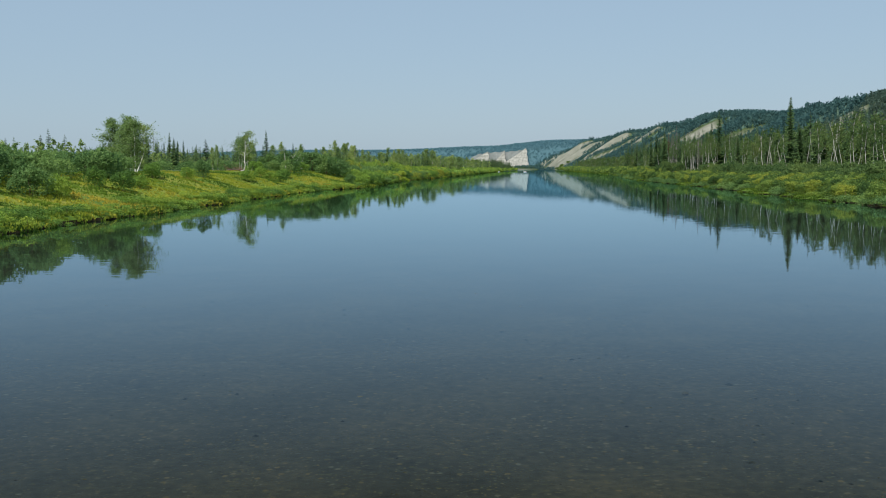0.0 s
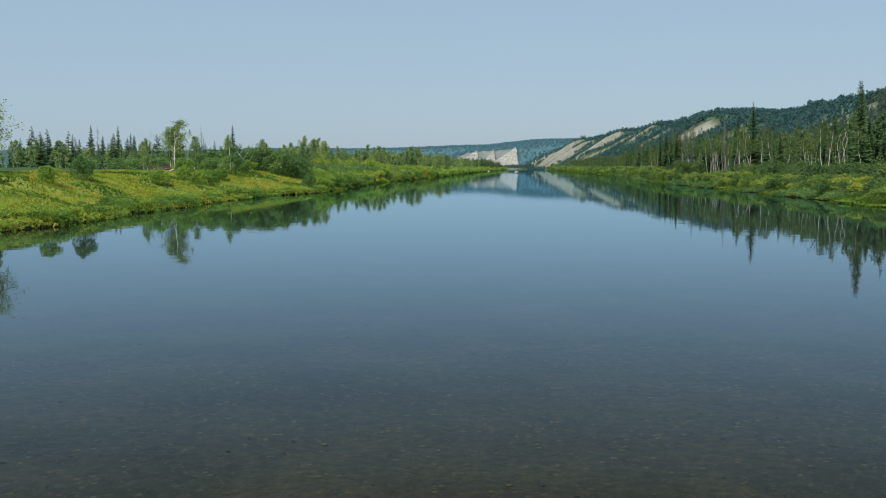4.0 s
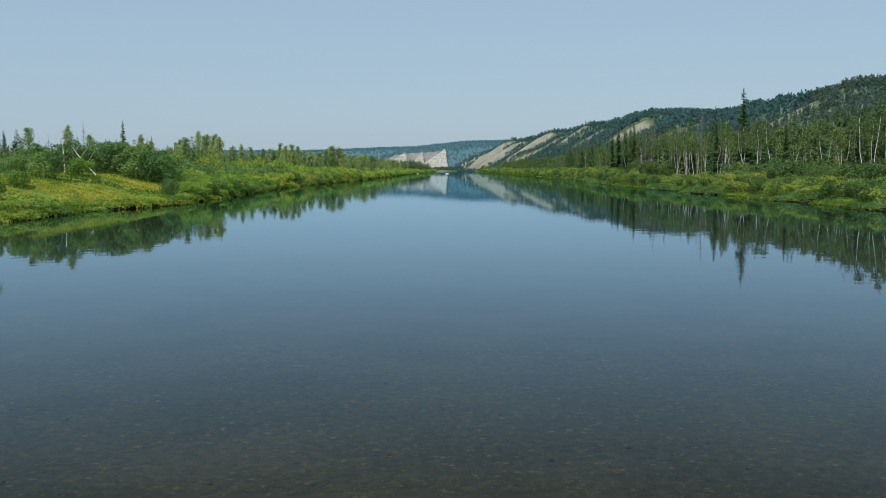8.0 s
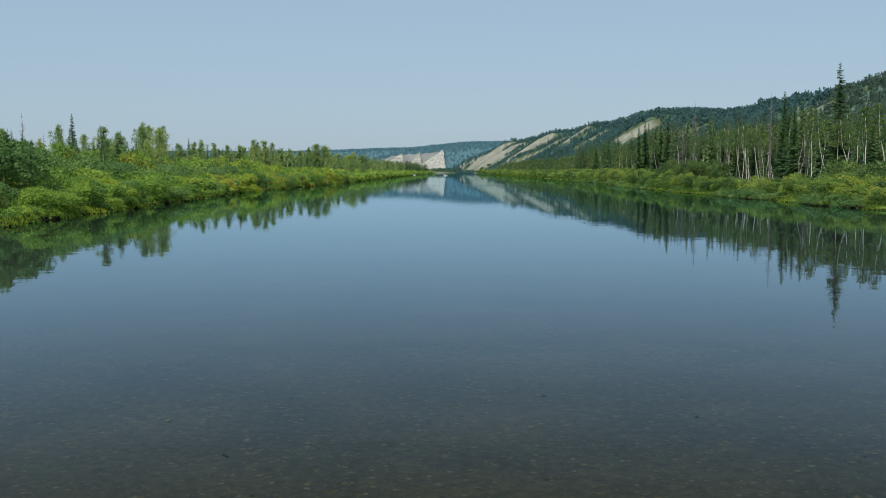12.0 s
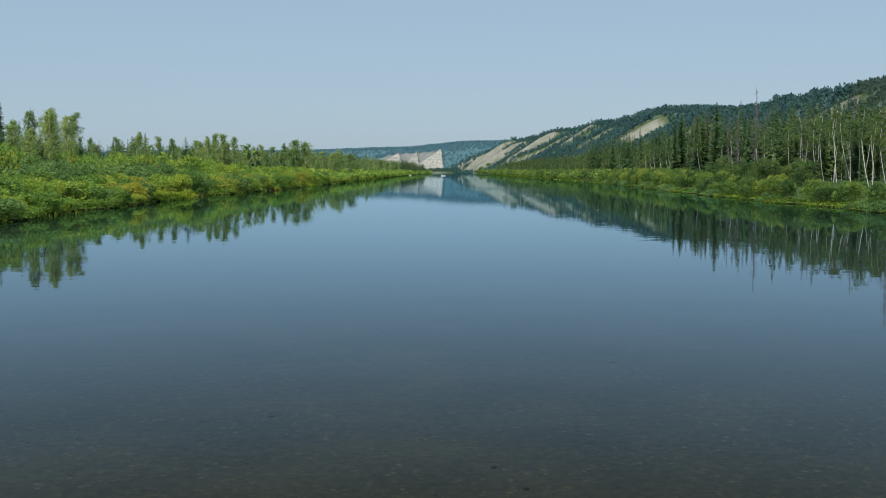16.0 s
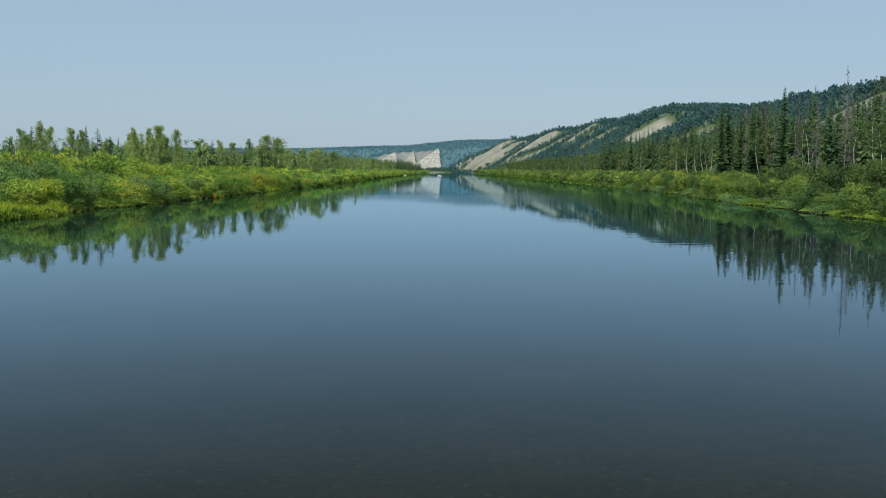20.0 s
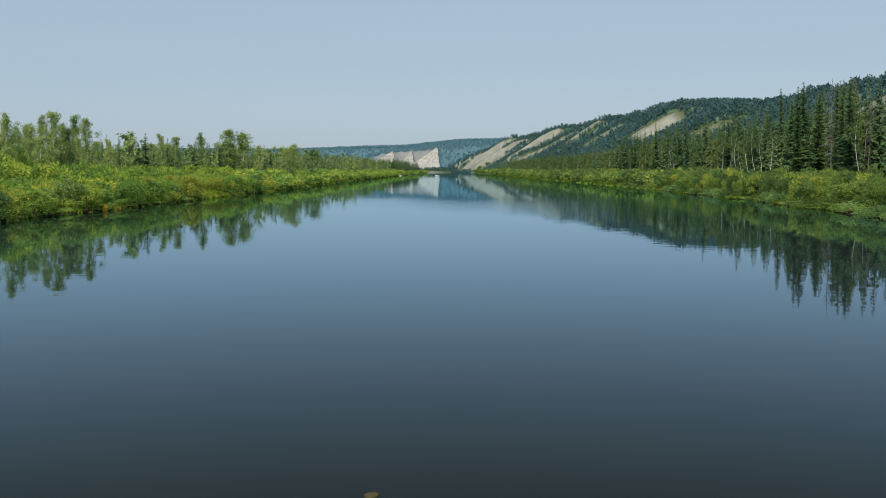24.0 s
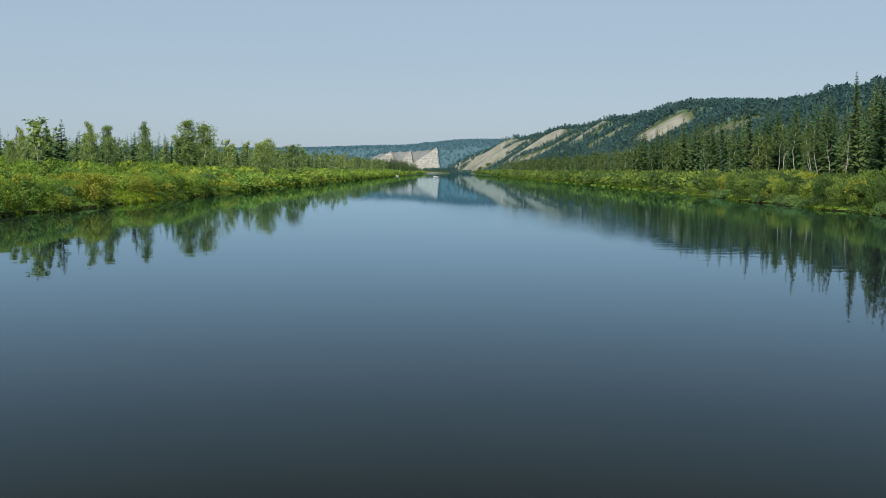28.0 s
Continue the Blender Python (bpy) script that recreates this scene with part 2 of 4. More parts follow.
def bed_material():
    """Gravel river bed: olive silt with pebbles of many tones at two sizes."""
    m, n, l, p = blank("gravel_bed")
    g = n.new("ShaderNodeNewGeometry")
    r = ramp_node(n, [(0.3, (0.038, 0.038, 0.033)), (0.5, (0.072, 0.066, 0.052)), (0.7, (0.126, 0.103, 0.070))])
    l.new(mix_value(n, l, noise_node(n, l, 0.35, 5, g.outputs["Position"]), noise_node(n, l, 5.0, 4, g.outputs["Position"]), 0.55), r.inputs[0])
    gravel, bumps = r.outputs[0], []
    for size, most in ((9.0, 0.82), (22.0, 0.76)):
        v, w = n.new("ShaderNodeTexVoronoi"), n.new("ShaderNodeSeparateColor")
        v.inputs["Scale"].default_value = size
        l.new(g.outputs["Position"], v.inputs["Vector"]), l.new(v.outputs["Color"], w.inputs[0])
        tone = ramp_node(n, [(0.0, (0.022, 0.024, 0.020)), (0.35, (0.07, 0.072, 0.05)), (0.6, (0.14, 0.12, 0.06)), (0.85, (0.26, 0.175, 0.065)), (1.0, (0.21, 0.21, 0.165))])
        l.new(w.outputs[1], tone.inputs[0])
        speck, body, show = ramp_node(n, [(most, (0, 0, 0)), (most + 0.05, (0.6, 0.6, 0.6))]), n.new("ShaderNodeMapRange"), n.new("ShaderNodeMath")
        l.new(w.outputs[0], speck.inputs[0])
        body.inputs[1].default_value, body.inputs[2].default_value, body.inputs[3].default_value, body.inputs[4].default_value = 0.35, 0.6, 1.0, 0.0
        l.new(v.outputs["Distance"], body.inputs[0])
        show.operation = "MULTIPLY"
        l.new(speck.outputs[0], show.inputs[0]), l.new(body.outputs[0], show.inputs[1])
        gravel = mix_colour(n, l, gravel, tone.outputs[0], show.outputs[0])
        bumps.append(v.outputs["Distance"])
    y_only, deep_fade = n.new("ShaderNodeSeparateXYZ"), n.new("ShaderNodeMapRange")  # deeper water's dimming and blue scatter put into the bed colour downstream
    l.new(g.outputs["Position"], y_only.inputs[0])
    deep_fade.inputs[1].default_value, deep_fade.inputs[2].default_value, deep_fade.inputs[4].default_value = 185, 290, 0.82
    l.new(y_only.outputs["Y"], deep_fade.inputs[0])
    deep_tint = n.new("ShaderNodeRGB")
    deep_tint.outputs[0].default_value = (0.022, 0.036, 0.047, 1)
    l.new(mix_colour(n, l, gravel, deep_tint.outputs[0], deep_fade.outputs[0]), p.inputs["Base Color"])
    b = n.new("ShaderNodeBump")
    b.inputs["Strength"].default_value = 0.5
    l.new(bumps[1], b.inputs["Height"]), l.new(b.outputs[0], p.inputs["Normal"])
    p.inputs["Roughness"].default_value = 0.9
    return m


def water_material():
    """Still river water: a mirror that grows with the angle, clear and darkening below."""
    m, n, l, p = blank("river_water")
    n.remove(p)
    mirror, clear, s, f = (n.new("ShaderNode" + k) for k in ("BsdfGlossy", "BsdfTransparent", "MixShader", "Fresnel"))
    mirror.inputs["Color"].default_value = (0.66, 0.86, 1.0, 1)
    mirror.inputs["Roughness"].default_value = 0.012
    clear.inputs["Color"].default_value = (0.54, 0.60, 0.59, 1)
    f.inputs["IOR"].default_value = 1.33
    less = ramp_node(n, [(0.155, (0.01,) * 3), (0.27, (0.135,) * 3), (0.42, (0.335,) * 3), (0.86, (0.95,) * 3)])  # glare cut as by a polarising filter
    l.new(f.outputs[0], less.inputs[0])
    b = n.new("ShaderNodeBump")
    b.inputs["Strength"].default_value, b.inputs["Distance"].default_value = 0.06, 0.05
    g = n.new("ShaderNodeNewGeometry")
    mp = n.new("ShaderNodeMapping")
    mp.inputs["Scale"].default_value = (0.6, 1.0, 1.0)
    l.new(g.outputs["Position"], mp.inputs["Vector"])
    l.new(noise_node(n, l, 0.9, 2, mp.outputs[0]), b.inputs["Height"])
    breeze, gust, b2 = n.new("ShaderNodeVectorMath"), n.new("ShaderNodeMapRange"), n.new("ShaderNodeBump")  # a patch ruffled by a light breeze
    breeze.operation, breeze.inputs[1].default_value = "DISTANCE", (46, 395, 0)
    l.new(g.outputs["Position"], breeze.inputs[0])
    gust.inputs[1].default_value, gust.inputs[2].default_value, gust.inputs[3].default_value, gust.inputs[4].default_value = 42.0, 8.0, 0.0, 0.10
    l.new(breeze.outputs["Value"], gust.inputs[0])
    b2.inputs["Distance"].default_value = 0.04
    l.new(gust.outputs[0], b2.inputs["Strength"])
    l.new(noise_node(n, l, 2.6, 3, mp.outputs[0]), b2.inputs["Height"])
    l.new(b.outputs[0], b2.inputs["Normal"])
    l.new(b2.outputs[0], mirror.inputs["Normal"])
    l.new(less.outputs[0], s.inputs[0]), l.new(clear.outputs[0], s.inputs[1]), l.new(mirror.outputs[0], s.inputs[2])
    l.new(s.outputs[0], n["Material Output"].inputs[0])
    return m


# Brown bank earth, darkened to stand for shade under the overhang.
shaded_earth = surface("shaded_bank_earth", [(0.3, (0.010, 0.010, 0.006)), (0.7, (0.026, 0.024, 0.013))], 0.4, 5.0, 1.0, 0.6, 0.0)
ground_mat, bed_mat, water_mat = ground_material(), bed_material(), water_material()

# ---- the lie of the land ----
rng = np.random.default_rng(7)
LEFT_Y = np.array([-400, 40, 64, 90, 125, 160, 190, 205, 215, 265, 310, 340, 400, 440, 480, 580, 830, 1000, 1365, 1700, 1760, 4600.0])
LEFT_X = np.array([-30, -28, -28, -27, -25.5, -24.5, -23, -18.5, -16.8, -15, -13.5, -11.5, -4, 0, 4, 12, 35, 52, 94, 120, 172, 172.0])
RIGHT_Y = np.array([-400, 90, 120, 150, 180, 215, 270, 310, 370, 410, 440, 480, 600, 900, 1365, 1600, 1720, 4600.0])
RIGHT_X = np.array([36, 41, 43, 45, 48, 51, 55, 58, 65, 72, 75, 80, 90, 113, 150, 176, 180, 180.0])
CREST_Y = np.array([-600, 900, 1283, 1600, 1800, 2300, 4600.0])
CREST_X = np.array([420, 392, 345, 278, 237, 190, 150.0])


def wob(y, k):
    return 0.5 * np.sin(y * 0.21 + k) + 0.35 * np.sin(y * 0.53 + 2.1 * k) + 0.25 * np.sin(y * 1.13 + 0.7 * k)


def left_bank(y):
    return np.interp(y, LEFT_Y, LEFT_X) + wob(y, 1.0)


def right_bank(y):
    return np.interp(y, RIGHT_Y, RIGHT_X) + wob(y, 4.0)


def step(a, b, x):
    s = np.clip((x - a) / (b - a), 0, 1)
    return s * s * (3 - 2 * s)


def lumps(x, y, k):
    return np.sin(x * 0.31 * k + 1.3) * np.sin(y * 0.27 * k + 0.4) + 0.6 * np.sin(x * 0.73 * k + y * 0.41 * k + 2.0) + 0.4 * np.sin(y * 1.1 * k - x * 0.5 * k)


def undercut(x, y):
    """True on stretches of the wooded bank where the sedge ledge is washed away and earth darkened for overhang shade
    shows.
    """
    return (x > right_bank(y) - 1) & (np.sin(y * 0.19 + 0.6) + 0.8 * np.sin(y * 0.071 + 2) > 0.2) & (y < 480)


# bare strips down the valley side: place along the river, half width, how bare
STRIPS = [(900, 34, 0.72), (1120, 16, 0.66), (1236, 8, 0.85), (1259, 9, 0.95), (1284, 7, 0.7), (1380, 6, 0.7), (1431, 9, 0.85), (1497, 6, 0.9), (1550, 9, 1.0), (1602, 7, 0.95), (1652, 11, 1.0), (1703, 10, 1.0), (1750, 11, 1.0), (1795, 13, 1.0)]


def land(x, y):
    """Height of the ground and how bare it is, for arrays x and y."""
    lx, rx = left_bank(y), right_bank(y)
    dl, dr = lx - x, x - rx
    mid = np.clip(np.minimum(-dl, -dr), 0, None)
    deep = 0.75 + 0.9 * step(60, 330, y)
    bed = -0.15 - deep * step(0, 14, mid) + 0.06 * lumps(x, y, 1.0)
    zl = (0.45 + 0.15 * np.sin(y * 0.31 + 2)) * step(0, 0.9, dl) + (3.0 - 1.3 * step(246, 290, y)) * step(0.5, 17, dl) + 0.8 * step(17, 80, dl) + 0.10 * lumps(x, y, 1.0) * step(1, 6, dl)
    zr = (0.30 + 0.16 * np.sin(y * 0.37) * np.sin(y * 0.083 + 1)) * step(0, 0.9, dr) + 0.7 * step(0.5, 9, dr) + 0.9 * step(9, 26, dr) + 2.6 * step(26, 90, dr) + 0.10 * lumps(x, y, 1.0) * step(1, 6, dr)
    z = np.where(dl > 0, zl, np.where(dr > 0, zr, bed))
    # the long valley side beyond the far bank
    cx = np.interp(y, CREST_Y, CREST_X)
    deep_side = np.interp(y, [900, 1283, 1600, 1800], [125, 115, 88, 78])
    up = (x - (cx - deep_side)) / deep_side
    spur = 1 + 0.10 * np.sin(y * 0.045) + 0.07 * np.sin(y * 0.11 + 1)
    zc = np.interp(y, [-600, 300, 838, 950, 1010, 1100, 1180, 1243, 1283, 1325, 1600, 1800, 2300, 4600], [40, 54, 62.5, 59, 55.5, 52, 54, 60, 62, 60, 50, 38.5, 36, 36])
    face = zc * np.clip(up * spur, 0, 1) ** 1.15
    face = np.where(up > 1, zc + 0.02 * (x - cx), face)
    bare = np.zeros_like(z)
    for at, half, much in STRIPS:
        from_rib = y - at - 10 * np.sin(up * 3 + at) - 40 * (0.66 - up) * (at > 1300)
        edge = np.abs(from_rib) / half
        rib = step(-1.0, 1.0, from_rib / half) * step(42, half, from_rib)  # the flank that faces upstream is bare
        face = face + (3 + 5 * (at > 1480)) * rib * step(0.0, 0.3, up) * step(1.0, 0.65, up)
        bare = np.maximum(bare, much * step(1.15, 0.85, edge + 0.12 * lumps(x, y, 0.2)) * step(-0.02, 0.1, up - 0.42 * (at < 1480)) * step(0.92, 0.84, up))
    face = face * step(1870, 1800, y)  # the ridge ends where the river turns
    z = np.where(up > 0, np.maximum(z, 3.0 * step(1870, 1800, y) + face), z)
    # rolling hills that close the valley, with a plateau over the pale cliffs
    roll = 5 * np.sin(x * 0.004 + 1) + 2.5 * np.sin(x * 0.013)
    plateau = np.interp(x, [20, 55, 81, 104, 131, 145, 160, 260], [22, 27, 32, 33, 34, 36, 38, 40]) * step(1986, np.interp(x, [152, 170], [2004, 2130]), y) * step(20, 50, x)
    slope = 24 * step(1880, 2010, y) * step(60, 20, x)
    rise = np.interp(x, [37, 113, 189, 220, 281, 420], [-3, -3, 3, 7, 11, 15])
    far = np.maximum(np.maximum(plateau, slope), 36 * step(2060, 2200, y)) + (9 + roll + rise) * step(2000, 2350, y)
    z = np.maximum(z, np.where(y > 1880, far, -99))
    # a pale shingle shore where the river turns away
    shore = step(1600, 1640, y) * step(1760, 1720, y) * step(90, 60, np.abs(x - 150))
    bare = np.maximum(bare, 0.8 * shore * (z > 0))
    return z, bare


def raw_mesh(name, groups, materials):
    """A mesh from groups of (vertices, faces, material slot)."""
    me = bpy.data.meshes.new(name)
    verts, loops, totals, slots, base = [], [], [], [], 0
    for v, f, slot in groups:
        if len(f) == 0:
            continue
        verts.append(v), loops.append((f + base).ravel())
        totals.append(np.full(len(f), f.shape[1])), slots.append(np.full(len(f), slot))
        base += len(v)
    v, lo, to, sl = np.concatenate(verts), np.concatenate(loops), np.concatenate(totals), np.concatenate(slots)
    me.vertices.add(len(v)), me.loops.add(len(lo)), me.polygons.add(len(to))
    me.vertices.foreach_set("co", v.astype(np.float32).ravel())
    me.loops.foreach_set("vertex_index", lo.astype(np.int32))
    me.polygons.foreach_set("loop_start", np.r_[0, np.cumsum(to)[:-1]].astype(np.int32))
    me.polygons.foreach_set("loop_total", to.astype(np.int32))
    for m in materials:
        me.materials.append(m)
    me.polygons.foreach_set("material_index", sl.astype(np.int32))
    me.update(calc_edges=True)
    return me


def grid_faces(rows, cols):
    i = (np.arange(rows - 1)[:, None] * cols + np.arange(cols - 1)[None]).ravel()
    return np.stack([i, i + 1, i + cols + 1, i + cols], 1)


# the ground: one sheet from behind the camera to the horizon
ys = np.concatenate([np.arange(-400, 0, 20), np.arange(0, 620, 2.8), np.arange(620, 1000, 6.0), np.arange(1000, 1900, 5.0), np.arange(1900, 2400, 10.0), np.arange(2400, 4700, 60.0)])
inland = np.concatenate([[0, 0.4, 0.9, 1.6], np.arange(2.5, 30, 1.5), np.arange(30, 90, 5.0), np.arange(95, 400, 9.0), np.geomspace(420, 2600, 14)])
across = np.linspace(0, 1, 34)[1:-1]
lb, rb = left_bank(ys)[:, None], right_bank(ys)[:, None]
gx = np.concatenate([lb - inland[::-1][None], lb + (rb - lb) * across[None], rb + inland[None]], 1)
gy = np.repeat(ys[:, None], gx.shape[1], 1)
gz, gbare = land(gx, gy)
gf = grid_faces(*gx.shape)
gv = np.stack([gx, gy, gz], -1).reshape(-1, 3)
centre = gv[gf].mean(1)
d_left = left_bank(centre[:, 1]) - centre[:, 0]
is_bed = (centre[:, 2] < -0.12) & (centre[:, 1] < 1900)
is_meadow = (d_left > 0) & (d_left < 29 + 4 * lumps(centre[:, 0], centre[:, 1], 0.35)) & (centre[:, 1] < 246 + 5 * lumps(centre[:, 1], centre[:, 0], 0.5)) & ~is_bed
me = raw_mesh("ground", [(gv, gf, 0)], [ground_mat, bed_mat, meadow, shaded_earth, wood_floor, far_floor, ledge])
is_edge = ~is_bed & ((centre[:, 2] < 0.10) | undercut(centre[:, 0], centre[:, 1]) & (centre[:, 0] - right_bank(centre[:, 1]) < 0.6)) & (centre[:, 1] < 480)
is_ledge = ~is_bed & (centre[:, 2] < 0.95) & (centre[:, 1] < 1100) & ((d_left > 0) | (centre[:, 0] - right_bank(centre[:, 1]) < 4))
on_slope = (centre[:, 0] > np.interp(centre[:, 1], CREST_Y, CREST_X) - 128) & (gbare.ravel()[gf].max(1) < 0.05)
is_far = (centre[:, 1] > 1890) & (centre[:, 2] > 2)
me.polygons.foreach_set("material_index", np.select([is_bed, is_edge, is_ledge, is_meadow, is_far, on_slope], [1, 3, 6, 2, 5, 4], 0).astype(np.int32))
me.attributes.new("bare", "FLOAT", "POINT").data.foreach_set("value", gbare.ravel().astype(np.float32))
me.polygons.foreach_set("use_smooth", np.ones(len(gf), bool))
tagged(new("ground", me), "river valley floor with gravel bed, grassy banks and wooded slopes", "ground", kind="structure")

wv = np.array([[-400, -400, 0], [1200, -400, 0], [1200, 1900, 0], [-400, 1900, 0.0]])
water = tagged(new("water", raw_mesh("water", [(wv, np.array([[0, 1, 2, 3]]), 0)], [water_mat])), "calm clear river water over a gravel bed", "river", kind="structure")


# ---- shapes of plants ----
def leaves_at(points, along, out, length, width, r=rng, stray=0.8, turn=0.5):
    """Pointed leaves at the points, roughly along the given ways and facing outwards."""
    n = len(points)
    d = along + r.normal(size=(n, 3)) * stray
    d /= np.linalg.norm(d, axis=1)[:, None]
    s = np.cross(d, out / np.linalg.norm(out, axis=1)[:, None] + r.normal(size=(n, 3)) * turn)
    s /= np.linalg.norm(s, axis=1)[:, None]
    ln = length * r.uniform(0.7, 1.3, (n, 1))
    wd = width * r.uniform(0.7, 1.3, (n, 1)) / 2
    v = np.stack([points + s * wd, points + d * ln, points - s * wd], 1).reshape(-1, 3)
    return v, np.arange(3 * n).reshape(n, 3)


def tube(path, radii, sides=6):
    """A tapered tube along a path of points."""
    path, radii = np.asarray(path, float), np.asarray(radii, float)
    a = np.arange(sides) * 2 * np.pi / sides
    along = np.gradient(path, axis=0)
    along /= np.linalg.norm(along, axis=1)[:, None]
    side = np.cross(along, np.array([0.31, 0.87, 0.2]))
    side /= np.linalg.norm(side, axis=1)[:, None]
    up = np.cross(along, side)
    ring = path[:, None] + radii[:, None, None] * (np.cos(a)[None, :, None] * side[:, None] + np.sin(a)[None, :, None] * up[:, None])
    v = ring.reshape(-1, 3)
    k = np.arange(sides)
    f = np.concatenate([np.stack([i * sides + k, i * sides + (k + 1) % sides, (i + 1) * sides + (k + 1) % sides, (i + 1) * sides + k], 1) for i in range(len(path) - 1)])
    return v, f


def merged(pieces):
    vs, fs, base = [], [], 0
    for v, f in pieces:
        vs.append(v), fs.append(f + base)
        base += len(v)
    return np.concatenate(vs), np.concatenate(fs)


def bush_shape(r, leaves, size, lobes=9, stems=3, broad=0.55):
    """A willow bush one unit wide and tall: rounded heads of leafy shoots over a few stems."""
    a = np.arange(lobes) * 2.4 + r.uniform(-0.4, 0.4, lobes)
    out = 0.36 * np.sqrt((np.arange(lobes) + 0.3) / lobes)
    rad = r.uniform(0.13, 0.20, lobes) * (9 / lobes) ** 0.25
    tops = np.where(np.arange(lobes) % 3 == 2, r.uniform(0.5, 0.8, lobes), r.uniform(0.8, 1.0, lobes)) * np.sqrt(1 - (out / 0.56) ** 2)
    c = np.stack([np.cos(a) * out, np.sin(a) * out, np.maximum(rad * 0.6, tops - rad * 1.25)], 1)
    wood = [tube([[p[0] * 0.3, p[1] * 0.3, 0], p], [0.012, 0.004], 3) for p in c[:stems]]
    k = leaves * 3  # the skin of the heads, without what lies inside another head
    which = r.integers(0, lobes, k)
    d = r.normal(size=(k, 3))
    d /= np.linalg.norm(d, axis=1)[:, None]
    p = c[which] + d * rad[which, None] * r.uniform(0.78, 1.08, (k, 1)) * np.array([1, 1, 1.25])
    inside = (np.linalg.norm((p[:, None] - c[None]) / np.array([1, 1, 1.25]), axis=2) < 0.78 * rad[None]).any(1)
    keep = np.flatnonzero(~inside & (d[:, 2] > -0.75) & (p[:, 2] > 0.02))[:leaves]
    p, d = p[keep], d[keep]
    t = np.array([0, 0, 0.7]) + r.normal(size=d.shape) * 0.5
    t -= d * (t * d).sum(1)[:, None] * 0.75
    skin = leaves_at(p, t, d, size, size * broad, r, 0.3, 0.55)
    k = leaves // 5  # shoots that stand out of the heads
    i = r.integers(0, lobes, k)
    e = r.normal(size=(k, 3)) * np.array([0.5, 0.5, 0.2]) + np.array([0, 0, 0.9])
    e /= np.linalg.norm(e, axis=1)[:, None]
    shoots = leaves_at(c[i] + e * rad[i, None] * np.array([1, 1, 1.2]), e + np.array([0, 0, 0.5]), r.normal(size=(k, 3)), size * 1.3, size * 0.3, r, 0.25, 0.5)
    k = leaves // 6  # low shoots that close the foot
    a, out = r.uniform(0, 2 * np.pi, k), r.uniform(0.2, 0.42, k)
    foot = leaves_at(np.stack([np.cos(a) * out, np.sin(a) * out, r.uniform(0.02, 0.35, k)], 1), np.stack([np.cos(a) * 0.4, np.sin(a) * 0.4, np.full(k, 0.6)], 1),
                     np.stack([np.cos(a), np.sin(a), np.full(k, 0.3)], 1), size * 1.1, size * broad, r, 0.35, 0.3)
    return merged(wood), merged([skin, shoots, foot])


def birch_shape(r, leaves, bend=0.04, sides=6, size=0.05, full=1.0, twin=False, limbs=15, low=0.26, girth=0.012, strands=5):
    """A birch one unit high: pale trunk, dark thin limbs, fine strands of leaves that hang from them."""
    trunk, twigs, spots = [], [], []
    n = max(2, leaves // (limbs * strands * (2 if twin else 1)))
    for k in range(2 if twin else 1):
        a = r.uniform(0, 2 * np.pi)
        lean = np.array([np.cos(a), np.sin(a), 0]) * bend * (1 + 2 * k)
        t = np.linspace(0, 1, 6)[:, None]
        p = lean * np.sin(t * 2.2) + np.array([0, 0, 0.97 - 0.1 * k]) * t + r.normal(size=(6, 3)) * 0.007 + np.array([0.015 * k, 0, 0])
        p[0, 2] = -0.02
        trunk.append(tube(p, np.linspace(girth, 0.0025, 6), sides))
        for i in range(limbs):
            u = low + (0.985 - low) * (i + r.uniform(0, 1)) / limbs
            base = np.array([np.interp(u, t[:, 0], p[:, j]) for j in range(3)])
            b = i * 2.4 + r.uniform(-0.7, 0.7)
            v = (u - low) / (1.02 - low)
            swell = 2.2 * np.sqrt(v) * (1 - v) ** 0.95
            reach = full * (0.022 + 0.19 * swell) * r.uniform(0.3, 1.35)
            tip = base + np.array([np.cos(b) * reach, np.sin(b) * reach, reach * r.uniform(0.5, 1.3)])
            mid = (base + tip) / 2 + np.array([0, 0, reach * 0.14])
            twigs.append(tube([base, mid, tip], [0.003, 0.0018, 0.0008], 3))
            w = r.uniform(0.2, 1.05, (strands, 1))
            start = base + (tip - base) * w + np.array([0, 0, 0.5]) * reach * w * (1 - w) + r.normal(size=(strands, 3)) * 0.26 * reach
            hang = r.uniform(0.03, 0.085, (strands, 1)) * (0.5 + 0.6 * swell) * np.array([0, 0, -1.0]) + r.normal(size=(strands, 3)) * 0.008
            s = r.uniform(-0.12, 1, (strands, n, 1))
            spots.append((start[:, None] + hang[:, None] * s + r.normal(size=(strands, n, 3)) * (0.007 + 0.013 * full)).reshape(-1, 3))
    spots = np.concatenate(spots)
    down = np.repeat(np.array([[0, 0, -0.6]]), len(spots), 0)
    out = spots * np.array([1, 1, 0]) + np.array([0, 0, 0.09])
    return merged(trunk), leaves_at(spots, down, out, size, size * 0.75, r, 0.8, 0.6), merged(twigs)


def spruce_shape(r, whorls, arms, wide=0.10, sides=6, bare=0.05, thin=1.0, sprays=1):
    """A spruce one unit high: straight trunk, drooping feathered arms, thin open spire."""
    trunk = tube([[0, 0, -0.01], [0.003, 0, 0.5], [0, 0, 1.0]], [0.010, 0.006, 0.001], sides)
    n = whorls * arms
    u = np.clip(bare + (0.985 - bare) * np.repeat((np.arange(whorls) / (whorls - 1)) ** 0.92, arms) + r.normal(size=n) * (0.012 if whorls > 30 else 0.028), bare, 0.985)
    a = r.uniform(0, 2 * np.pi, n)
